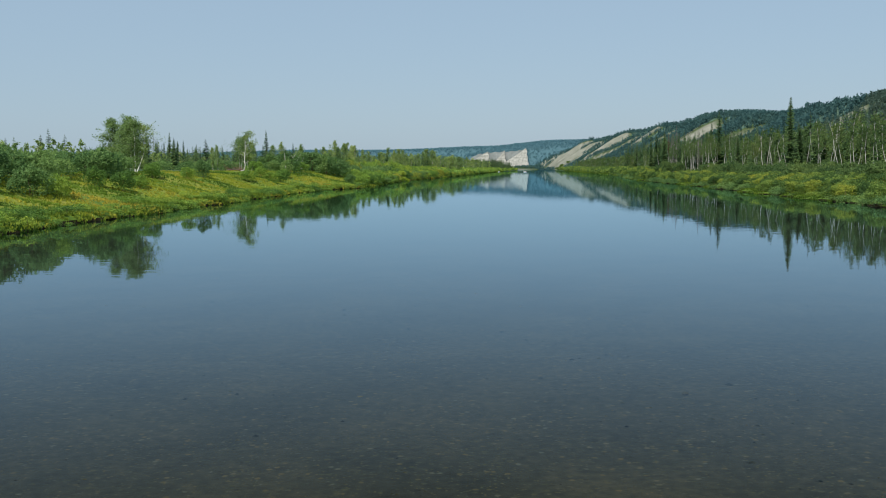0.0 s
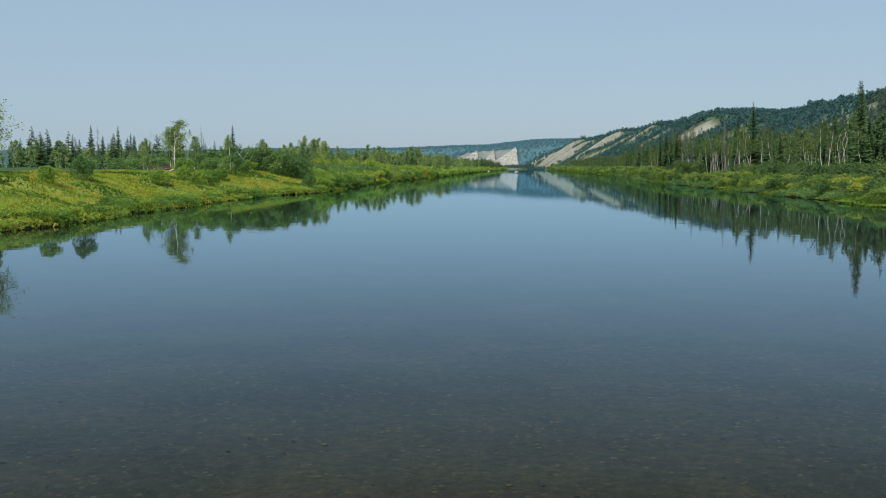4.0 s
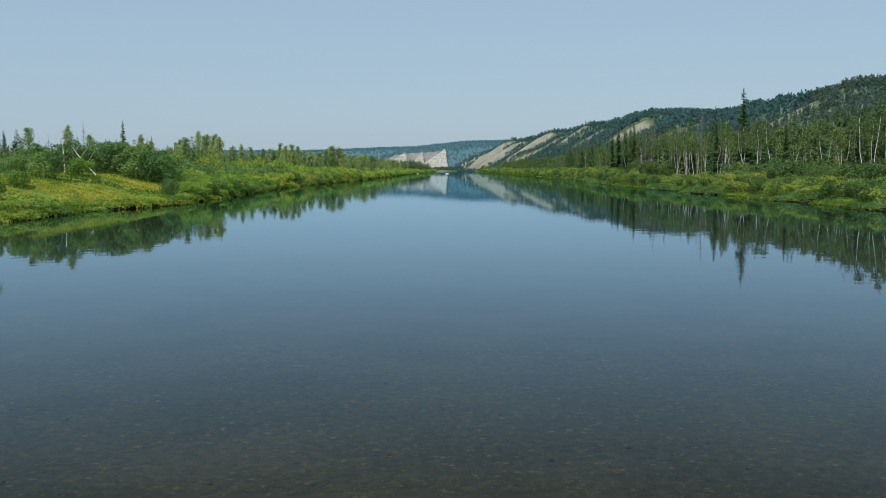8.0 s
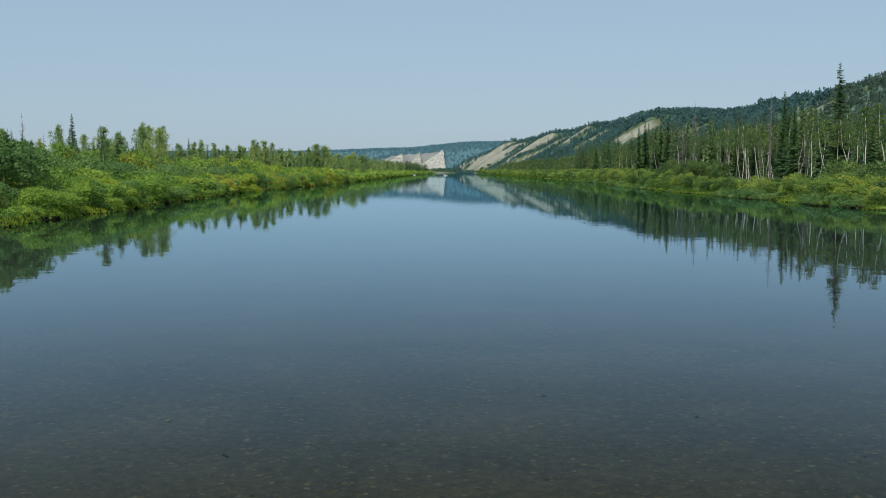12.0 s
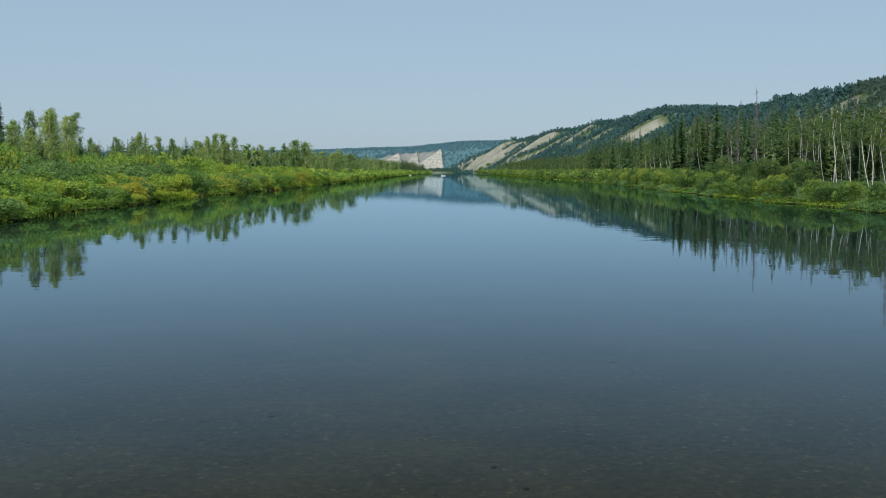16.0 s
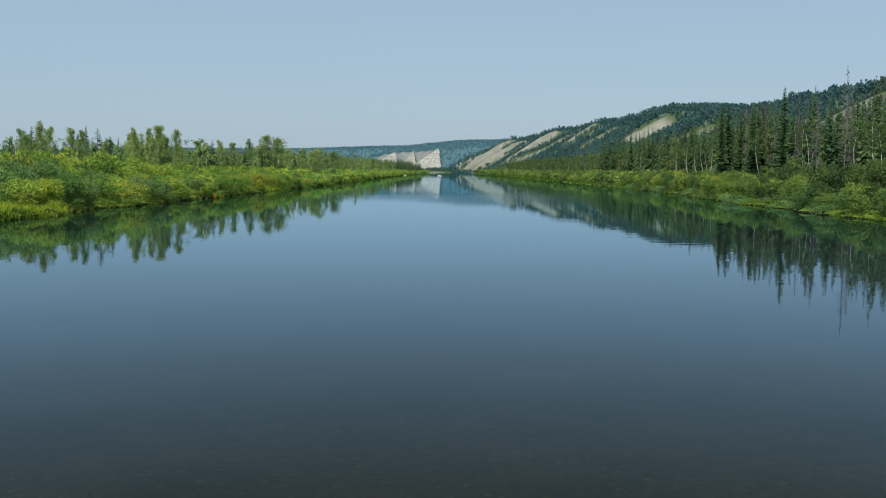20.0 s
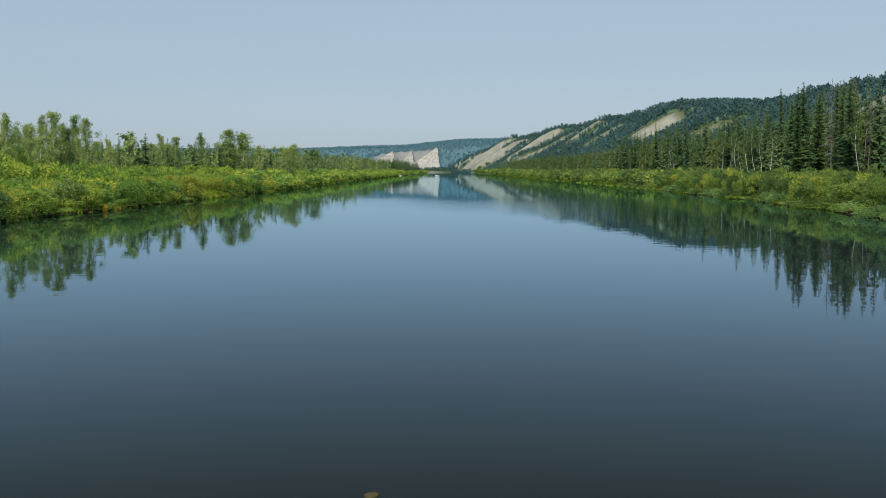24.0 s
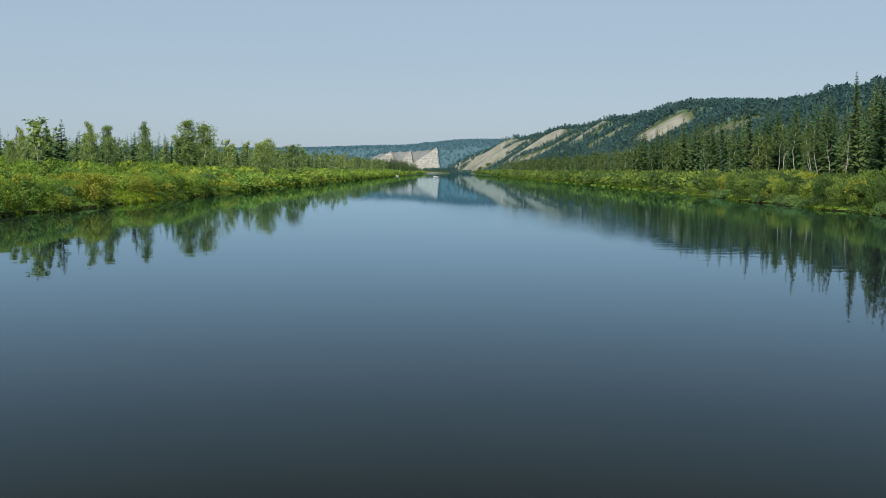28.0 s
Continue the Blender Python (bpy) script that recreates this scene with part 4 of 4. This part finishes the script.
plants("birch_tree", tall_birch, from_tops([t for t in TOPS_BIRCH if t not in WIDE], 1.0), "tall narrow white-trunked birch with sparse yellowing leaves", "tree", "birches on the meadow side", birch_mats, BIRCH)
x, y = spaced(44, 285, 450, 16, 42, "left", 3.2, r)
plants("birch_tree", tall_birch, [(a, b, h * 1.05, h, r.uniform(-3, 3), r.uniform(-3, 3)) for a, b, h in zip(x, y, r.uniform(5, 9.5, 44))], "young birch with yellowing leaves behind the willows", "tree", "birches on the meadow side", birch_mats, BIRCH)
TOPS_SLIM = [(70, 193, 12.6), (71, 196, 11.5), (74.5, 248, 11.2), (73, 251, 10.6), (72, 275.5, 11.3), (73, 282, 10.9), (79, 354, 10.2), (80.7, 357, 10.4), (81.7, 365.5, 11.5), (86.7, 364, 12.4), (86, 408, 11.8), (90.5, 459.5, 9),
             (94, 481, 12.2), (84, 341, 13.4), (67, 172, 11), (66, 166, 10), (69, 205, 10.5), (72, 228, 10.8), (72, 236, 9.8), (75, 262, 11), (76, 296, 11.2), (77, 305, 10), (80, 326, 11)]
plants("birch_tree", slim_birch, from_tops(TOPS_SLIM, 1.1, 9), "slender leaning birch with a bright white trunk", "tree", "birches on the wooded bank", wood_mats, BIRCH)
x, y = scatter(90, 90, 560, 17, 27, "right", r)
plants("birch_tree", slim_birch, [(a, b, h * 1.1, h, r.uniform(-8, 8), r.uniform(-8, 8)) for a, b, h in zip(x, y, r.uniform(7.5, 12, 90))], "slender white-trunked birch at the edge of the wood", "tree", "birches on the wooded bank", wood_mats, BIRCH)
TOPS_SPRUCE = [(-103.4, 387, 18.2), (-115, 377, 15.3), (-108.5, 387, 15.2), (-106.6, 391, 14.9), (-102, 393, 14.8), (-100.5, 396, 15.5), (-96, 398, 14),
               (-80, 462, 21.6), (-111, 383, 18.4), (-125, 475, 19), (-118, 455, 17), (-8.5, 507, 9.2), (73.9, 220, 18.8), (72, 214.5, 18.2), (76.3, 286, 19.2), (83.9, 323, 18.0), (84.6, 396, 17.8), (100, 467, 19.2), (89.5, 434, 17.6),
               (86, 428, 16.4), (-51.6, 501, 15.3), (-60, 497, 14), (-42, 552, 12.4), (-61.5, 418, 14.7), (-77, 455, 13.4), (-48, 520, 13), (-56, 510, 13.6), (78, 302, 15), (80, 312, 14.5), (90, 372, 15), (93, 446, 15.5), (97, 455, 16),
               (92, 428, 17), (88, 418, 16.5), (93, 436, 16.4), (86, 412, 15.5), (95, 440, 16.8), (96, 404, 15), (90, 420, 17.2)]
plants("spruce_tree", near_spruce, from_tops(TOPS_SPRUCE), "tall dark green spruce with a narrow spire", "tree", "spruces by the river", spruce_mats, SPRUCE)
x, y = scatter(80, 90, 560, 20, 38, "right", r)
plants("spruce_tree", near_spruce, [(a, b, h, h, 0, 0) for a, b, h in zip(x, y, r.uniform(7.5, 13.5, 80))], "dark green spruce standing in the wood", "tree", "spruces on the wooded bank", spruce_mats, SPRUCE)
TOPS_DEAD = [(84.5, 375, 19), (82, 368, 15.5), (89.4, 424, 17.3), (77.7, 313.8, 16.8), (88, 398, 16.5), (-105, 371, 17.8), (-88, 440.6, 20.3), (93, 420, 15), (85, 385, 15.2)]
plants("dead_spruce", dead_tree, from_tops(TOPS_DEAD), "bare grey dead spruce with short broken branches", "tree", "dead trees", (grey_wood,), DEAD)
x, y = scatter(14, 230, 470, 19, 31, "right", r)
plants("dead_spruce", dead_tree, [(a, b, h, h, 0, 0) for a, b, h in zip(x, y, r.uniform(9, 14, 14))], "bare grey dead spruce with short broken branches", "tree", "dead trees", (grey_wood,), DEAD)
plants("dead_spruce", near_spruce[:1], from_tops([(92.5, 424, 17.4)], 0.7), "dying spruce with rusty brown needles", "tree", "dead trees", (dark_bark, rust_needle), SPRUCE)
TOPS_SNAG = [(-71.3, 503.7, 14.1), (-26, 367.5, 8.4), (-66, 500, 11), (-58, 380, 11), (-20, 372, 7)]
plants("birch_snag", [dead_shape(np.random.default_rng(190), 6, 0.2, split=True)], from_tops(TOPS_SNAG, 1.0, 7), "broken bleached birch snag without leaves", "tree", "dead trees", (birch_bark,) * 21, DEAD)


snag = [dead_shape(np.random.default_rng(195 + k), 7 + 2 * k, 0.12, crook=0.022, girth=0.0048, split=True) for k in range(5)]
x, y = scatter(36, 90, 540, 16, 25, "right", r)
plants("birch_snag", snag, [(a, b, h * 1.1, h, r.uniform(-7, 7), r.uniform(-7, 7)) for a, b, h in zip(x, y, r.uniform(5.5, 10, 36))], "crooked bleached birch snag at the edge of the wood", "tree", "dead birches on the wooded bank", (birch_bark,) * 21, DEAD)


def bent_birch(x, y):
    """A dead birch whose white trunk lies along the ground before it rises."""
    z = float(land(np.array([x]), np.array([y]))[0][0])
    ob = tagged(new("bent_birch"), "bare white birch with a trunk bent along the ground", "tree")
    ob.location = (x, y, z)
    path = np.array([[-2.6, 0, 0.1], [-1.2, 0, 0.05], [-0.3, 0, 0.35], [0, 0, 1.2], [-0.1, 0, 3.0], [0.1, 0.1, 5.0], [0, 0.1, 6.6]])
    part("trunk", raw_mesh("trunk", [(*tube(path, [0.07, 0.10, 0.11, 0.10, 0.08, 0.05, 0.015], 7), 0)], [birch_bark]), ob)
    q = np.random.default_rng(5)
    for i in range(9):
        h = q.uniform(1.5, 5.8)
        b = q.uniform(0, 2 * np.pi)
        w = q.uniform(0.8, 1.7)
        limb = [[0, 0, h], [np.cos(b) * w * 0.5, np.sin(b) * w * 0.5, h + 0.5], [np.cos(b) * w, np.sin(b) * w, h + q.uniform(0.4, 1.3)]]
        part("limb", raw_mesh("limb", [(*tube(limb, [0.035, 0.022, 0.008], 4), 0)], [birch_bark]), ob)


def fallen_tree(x, y):
    """A fallen larch with rust-brown dead twigs, lying on the meadow's edge."""
    z = float(land(np.array([x]), np.array([y]))[0][0])
    ob = tagged(new("fallen_tree"), "fallen tree with rusty brown dead twigs on the grass", "tree")
    ob.location = (x, y, z)
    part("trunk", raw_mesh("trunk", [(*tube([[1.5, 0, 0.1], [0, 0.2, 0.3], [-1.6, 0, 0.5], [-3, -0.4, 0.3]], [0.2, 0.17, 0.12, 0.04], 6), 0)], [grey_wood]), ob)
    q = np.random.default_rng(6)
    bits = []
    for i in range(90):
        u = q.uniform(-2.8, 1.2)
        b = q.uniform(-0.3, np.pi + 0.3)
        w = q.uniform(0.5, 2.4)
        bits.append(tube([[u, 0, 0.3], [u - 0.4 * w, np.cos(b) * w * 0.5, 0.3 + np.sin(b) * w * 0.55], [u - 0.7 * w, np.cos(b) * w, 0.3 + np.sin(b) * w * q.uniform(0.4, 0.9)]], [0.025, 0.016, 0.008], 3))
    part("branchwork", raw_mesh("branchwork", [(*merged(bits), 0)], [rusty_twig]), ob)


def leaning_birch(x, y, turn, long, up, label, forks=(0.55, 0.8)):
    z = float(land(np.array([x]), np.array([y]))[0][0])
    ob = tagged(new("leaning_birch"), label, "tree")
    ob.matrix_basis = pose(x, y, z, 0, 0, turn)
    path = np.array([[0, 0, -0.05], [-long * 0.4, 0, up * 0.35], [-long * 0.75, 0, up * 0.7], [-long, 0, up]])
    part("trunk", raw_mesh("trunk", [(*tube(path, [0.085, 0.075, 0.055, 0.02], 6), 0)], [birch_bark]), ob)
    for k in forks:
        b = path[0] + (path[-1] - path[0]) * k
        part("limb", raw_mesh("limb", [(*tube([b, b + [0.6, 0.3, 1.0], b + [1.0, 0.4, 1.9]], [0.022, 0.014, 0.006], 4), 0)], [birch_bark]), ob)


bent_birch(-41.8, 215.4)
fallen_tree(-43.0, 216.5)
leaning_birch(-31.0, 230.5, 0, 3.4, 4.2, "dead white birch leaning over the bushes", (0.45, 0.65, 0.85))
leaning_birch(-36.0, 233, 10, 0.2, 4.4, "short dead white birch trunk among bushes", ())


# ---- woods ----
def wood(name, label, n, y0, y1, d0, d1, side, shapes, lo, hi, mats, fat=1.0, power=1.0):
    x, y = scatter(n, y0, y1, d0, d1, side, power=power)
    h = sizes(n, lo, hi) * np.where((y > 1400) & (x > 0.056 * y), 0.5, 1.0)
    thicket(name, label, "trees", shapes, on_land(x, y), h * fat, h, mats, rng.normal(size=(n, 2)) * 0.03)


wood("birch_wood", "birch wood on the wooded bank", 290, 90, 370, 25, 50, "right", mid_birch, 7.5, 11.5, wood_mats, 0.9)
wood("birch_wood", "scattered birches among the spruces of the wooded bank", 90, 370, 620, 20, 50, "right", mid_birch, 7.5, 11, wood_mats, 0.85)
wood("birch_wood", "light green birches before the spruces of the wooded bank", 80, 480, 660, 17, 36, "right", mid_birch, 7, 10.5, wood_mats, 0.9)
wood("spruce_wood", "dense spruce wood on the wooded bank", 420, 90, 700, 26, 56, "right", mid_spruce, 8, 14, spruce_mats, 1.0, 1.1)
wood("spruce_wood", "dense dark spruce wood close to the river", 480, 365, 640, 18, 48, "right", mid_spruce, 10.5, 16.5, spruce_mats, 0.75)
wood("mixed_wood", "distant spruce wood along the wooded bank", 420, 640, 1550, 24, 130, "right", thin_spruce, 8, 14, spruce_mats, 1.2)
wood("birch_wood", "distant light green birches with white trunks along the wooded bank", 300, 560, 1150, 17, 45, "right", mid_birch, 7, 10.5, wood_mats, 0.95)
wood("mixed_wood", "distant light green larches along the wooded bank", 1000, 600, 1550, 18, 80, "right", thin_spruce, 7, 12, (dark_bark, larch_needle), 1.3)
wood("birch_wood", "birch wood far behind the meadow", 260, 90, 520, 60, 95, "left", mid_birch, 4, 7, birch_mats, 1.2)
wood("spruce_wood", "spruce wood far behind the meadow", 210, 270, 640, 66, 125, "left", mid_spruce, 5.5, 12, spruce_mats, 1.5)
wood("larch_wood", "light green larches far behind the meadow", 240, 250, 640, 60, 120, "left", mid_spruce, 4.5, 9, (dark_bark, larch_needle), 1.6)
wood("birch_wood", "birch wood behind the willow bank", 80, 450, 800, 20, 60, "left", mid_birch, 4.5, 8.5, birch_mats, 1.2)
wood("larch_wood", "light green young larches behind the willow bank", 300, 300, 900, 16, 45, "left", mid_spruce, 3, 8.8, (dark_bark, larch_needle), 1.6, 1.5)
wood("birch_wood", "young yellowing birches behind the willow bank", 140, 440, 900, 15, 40, "left", mid_birch, 4, 9.2, birch_mats, 1.2)
wood("birch_wood", "distant yellowing birches along the meadow bank", 130, 560, 1050, 9, 34, "left", mid_birch, 6.5, 10.5, birch_mats, 1.1)
wood("spruce_wood", "slim dark spruces among the young larches", 80, 300, 900, 20, 50, "left", mid_spruce, 5, 10, spruce_mats, 1.1)
wood("larch_wood", "light green young larches in the wood", 560, 90, 900, 21, 48, "right", mid_spruce, 5, 10.5, (dark_bark, larch_needle), 1.15)
wood("mixed_wood", "light green young wood closing the view behind the willows", 260, 280, 760, 34, 66, "left", thin_spruce, 4, 8, (dark_bark, larch_needle), 1.3)
wood("mixed_wood", "dark young spruces closing the view behind the willows", 260, 280, 760, 36, 70, "left", thin_spruce, 4.5, 8.5, spruce_mats, 1.1)
wood("mixed_wood", "distant mixed wood beyond the willow bank", 600, 540, 1150, 14, 90, "left", thin_spruce, 7, 11.5, (dark_bark, larch_needle), 1.2)
wood("mixed_wood", "far spruce wood at the bend of the river", 1200, 1100, 1860, 4, 70, "left", thin_spruce, 9, 13, spruce_mats, 1.4)

# the forest on the valley side, thin on the bare strips
n = 36000
y = 150 + 1850 * rng.uniform(0, 1, n) ** 0.85
cx = np.interp(y, CREST_Y, CREST_X)
x = cx - np.interp(y, [1283, 1600], [130, 92]) + 160 * rng.uniform(0, 1, n)
k = rng.uniform(0, 1, n) > (land(x, y)[1] - 0.12) * 2.2
x, y = x[k], y[k]
h = sizes(len(x), 4, 9.5) * np.interp(y, [1250, 1500], [1, 0.65])
for k, mat, where, shapes in ((y < 950, slope_needle, "near", slope_pine), (y >= 950, hazed_far_needle, "far", far_spruce)):
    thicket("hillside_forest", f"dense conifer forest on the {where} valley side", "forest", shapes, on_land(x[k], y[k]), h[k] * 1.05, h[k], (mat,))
n = 20000
x, y = rng.uniform(-900, 420, n), rng.uniform(1880, 2450, n)
z = land(x, y)[0]
k = (z > 3) & ~((y < 1992) & (x > 25) & (x < 175))
x, y = x[k], y[k]
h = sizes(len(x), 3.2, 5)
thicket("distant_forest", "forest on the distant hills, haze put into its blue needle colour", "forest", tiny_spruce, on_land(x, y), h * 1.9, h, (haze_needle,))


# ---- pale cliffs ----
def cliff(apex, left, right, reach, label):
    """One worn marl spur: a triangular face with gullies, whose foot stands out towards the river; apex is (x, z), left and right the x of its feet."""
    gu, gv_ = np.meshgrid(np.linspace(0, 1, 49), np.linspace(0, 1, 25))
    x0, x1 = left + (apex[0] - left) * gv_, right + (apex[0] - right) * gv_
    xx = x0 + (x1 - x0) * gu + 0.5 * np.sin(gv_ * 23 + apex[0]) * np.where(gu > 0.5, 1.2, 0.6)
    gully = np.abs(np.sin(gu * 13 + apex[0])) + 0.5 * np.abs(np.sin(gu * 31 + gv_ * 2)) + 0.3 * np.sin(gu * 71 + gv_ * 5)
    beds = 0.5 * np.sin(gv_ * 37) + 0.3 * np.sin(gv_ * 83 + gu * 3)
    yy = 1978 - reach * (1 - gv_) ** 1.15 + 2.2 * gully * (1 - gv_) + beds
    yy = yy + 30 * np.where(gu > 0.96, (gu - 0.96) / 0.04, 0) + 30 * np.where(gu < 0.03, (0.03 - gu) / 0.03, 0)  # the flanks run back into the hill
    zz = apex[1] * gv_ + 0.35 * np.sin(gu * 29 + apex[0]) * (1 - gv_) - 2 * (1 - gv_)
    me = raw_mesh("cliff", [(np.stack([xx, yy, zz], -1).reshape(-1, 3), grid_faces(*gu.shape), 0)], [chalk])
    tagged(new("cliff", me), label, "cliff", "pale cliffs at the bend", "structure")


def cliff_wall():
    """The worn grey scree behind the spurs, up to the plateau's rim."""
    u, v = np.linspace(46, 160, 90), np.linspace(0, 1, 18)
    gu, gv_ = np.meshgrid(u, v)
    rim = np.interp(gu, [46, 55, 66, 81, 104, 131, 145, 160], [18, 27, 31, 34, 35, 36.5, 38, 39]) + 0.7 * np.sin(gu * 0.4) + 0.4 * np.sin(gu * 1.1)
    zz = rim * gv_ + 1.2 * np.sin(gu * 0.33 + 2 * gv_) * np.sin(gv_ * np.pi) - 1
    yy = 1974 + 14 * gv_ + 2.0 * np.sin(gu * 0.21) + 1.2 * np.abs(np.sin(gu * 0.45)) * (1 - gv_)
    me = raw_mesh("cliff", [(np.stack([gu, yy, zz], -1).reshape(-1, 3), grid_faces(*gu.shape), 0)], [scree])
    tagged(new("cliff", me), "grey weathered scree slope beneath the plateau", "cliff", "pale cliffs at the bend", "structure")


cliff_wall()
cliff((84, 35), 20, 94, 28, "weathered pale marl spur over the river bend")
cliff((116, 36.5), 82, 121, 26, "weathered pale marl spur over the river bend")
cliff((158, 41), 92, 163, 50, "large triangular white marl cliff with a sharp edge")
bush_field("willow_thicket", "yellowing willows on the wooded bank", 48, 88, 490, 2.0, 12, "right", mid_bush, 2.2, 3.8, 1.5, 2.5, yellow, 4.0)
plants("birch_tree", [near_birch[3], near_birch[0]], from_tops([(-46.9, 152.4, 11.9), (-45.3, 148.3, 11.3)], 1.35), "full birch in the clump beside the yellow meadow", "tree", "birches on the meadow side", birch_mats, BIRCH)


# ---- stones under the water ----
def pebble_shape(r):
    a = np.arange(6) * np.pi / 3
    rad = r.uniform(0.35, 0.55, 6)
    ring = np.stack([np.cos(a) * rad, np.sin(a) * rad * 0.75, np.full(6, 0.05)], 1)
    v = np.vstack([ring, [[0.03, 0.02, 0.26]]])
    k = np.arange(6)
    f = np.stack([k, (k + 1) % 6, np.full(6, 6)], 1)
    return ((v, f),)


pebbles = [pebble_shape(np.random.default_rng(300 + k)) for k in range(6)]
n = 9000
y = 6 + 290 * rng.uniform(0, 1, n) ** 1.5
x = np.interp(y, [0, 60, 150, 200, 320], [0, 1.5, 7, 12, 25]) + rng.uniform(-19, 19, n)
w = np.clip(rng.lognormal(-2.75, 0.5, n), 0.03, 0.26)
thicket("gravel", "ochre and grey pebbles on the river bed", "gravel", pebbles, on_land(x, y, 0.01), w, w, (pebble_mat,))


def river_stone(x, y, wide, turn):
    q = np.random.default_rng(int(abs(x) * 7 + y))
    bm = bmesh.new()
    bmesh.ops.create_icosphere(bm, subdivisions=2, radius=0.5)
    for v in bm.verts:
        v.co *= 1 + 0.22 * noise.noise(v.co * 2.2 + Vector((x, y, 0)))
        v.co.z *= 0.35
    me = bpy.data.meshes.new("river_stone")
    bm.to_mesh(me), bm.free()
    me.materials.append(stone)
    ob = new("river_stone", me)
    z = float(land(np.array([x]), np.array([y]))[0][0])
    ob.matrix_basis = pose(x, y, z + 0.10 * wide, 0, 0, turn) @ Matrix.Diagonal((wide, wide * q.uniform(0.6, 0.9), wide, 1))
    tagged(ob, "flat ochre stone lying on the gravel river bed", "stone", "larger stones on the river bed")


for i in range(70):
    yy = r.uniform(12, 190)
    river_stone(float(np.interp(yy, [0, 60, 150, 200, 320], [0, 1.5, 7, 12, 25]) + r.uniform(-14, 14)), float(yy), float(r.uniform(0.07, 0.17)), float(r.uniform(0, 360)))


river_stone(20.9, 299.0, 0.3, 20.0)


# ---- boats ----
def boat(x, y, turn, long, wide, label, cabin):
    ob = tagged(new("motor_boat"), label, "boat", "boats on the river")
    ob.matrix_basis = pose(x, y, 0, 0, 0, turn)
    t = np.linspace(0, 1, 9)
    half = wide / 2 * np.clip(1.15 - np.maximum(0, t - 0.45) ** 1.8 * 3.5, 0.03, 1)
    rows = []
    for u, hw in zip(t, half):
        yy, sheer = (u - 0.5) * long, 0.55 + 0.3 * u ** 2
        rows.append([[-hw, yy, sheer], [-hw * 0.92, yy, 0.2], [-hw * 0.5, yy, -0.12], [0, yy, -0.2], [hw * 0.5, yy, -0.12], [hw * 0.92, yy, 0.2], [hw, yy, sheer], [hw * 0.88, yy, sheer + 0.02], [0, yy, sheer - (0.02 if u > 0.6 else 0.3)], [-hw * 0.88, yy, sheer + 0.02]])
    v = np.array(rows).reshape(-1, 3)
    k = np.arange(10)
    f = np.concatenate([np.stack([i * 10 + k, i * 10 + (k + 1) % 10, (i + 1) * 10 + (k + 1) % 10, (i + 1) * 10 + k], 1) for i in range(8)])
    part("hull", raw_mesh("hull", [(v, f, 0), (v[:10], np.array([[9, 8, 7, 6], [9, 6, 5, 0], [5, 4, 1, 0], [4, 3, 2, 1]]), 0)], [boat_paint]), ob)
    bm = bmesh.new()
    bmesh.ops.create_cube(bm, size=1.0, matrix=Matrix.Translation((0, -long / 2 - 0.15, 0.65)) @ Matrix.Diagonal((0.36, 0.4, 0.5, 1)))
    bmesh.ops.create_cube(bm, size=1.0, matrix=Matrix.Translation((0, -long / 2 - 0.15, 0.1)) @ Matrix.Diagonal((0.14, 0.2, 0.8, 1)))
    bmesh.ops.bevel(bm, geom=bm.edges[:], offset=0.05, segments=2, affect="EDGES")
    me = bpy.data.meshes.new("outboard_motor")
    bm.to_mesh(me), bm.free()
    me.materials.append(boat_dark)
    part("outboard_motor", me, ob, "dark outboard motor")
    if cabin:
        sv = np.array([[-wide * 0.42, 0.3, 0.6], [wide * 0.42, 0.3, 0.6], [wide * 0.34, -0.1, 1.15], [-wide * 0.34, -0.1, 1.15], [-wide * 0.42, 0.26, 0.6], [wide * 0.42, 0.26, 0.6], [wide * 0.34, -0.14, 1.15], [-wide * 0.34, -0.14, 1.15]])
        sf = np.array([[0, 1, 2, 3], [5, 4, 7, 6], [3, 2, 6, 7], [0, 3, 7, 4], [1, 5, 6, 2]])
        part("windscreen", raw_mesh("windscreen", [(sv, sf, 0)], [boat_dark]), ob, "dark slanted windscreen")
        for yy in (-0.5, -1.3):
            bm = bmesh.new()
            bmesh.ops.create_cube(bm, size=1.0, matrix=Matrix.Translation((0, yy, 0.5)) @ Matrix.Diagonal((wide * 0.8, 0.35, 0.12, 1)))
            bmesh.ops.bevel(bm, geom=bm.edges[:], offset=0.03, segments=1, affect="EDGES")
            me = bpy.data.meshes.new("seat")
            bm.to_mesh(me), bm.free()
            me.materials.append(boat_dark)
            part("seat", me, ob)


boat(71, 905, 35, 3.8, 1.4, "white motor boat with a dark windscreen on the river", True)
boat(52.0, 985, 20, 3.4, 1.2, "small white boat moored by the grassy bank", False)
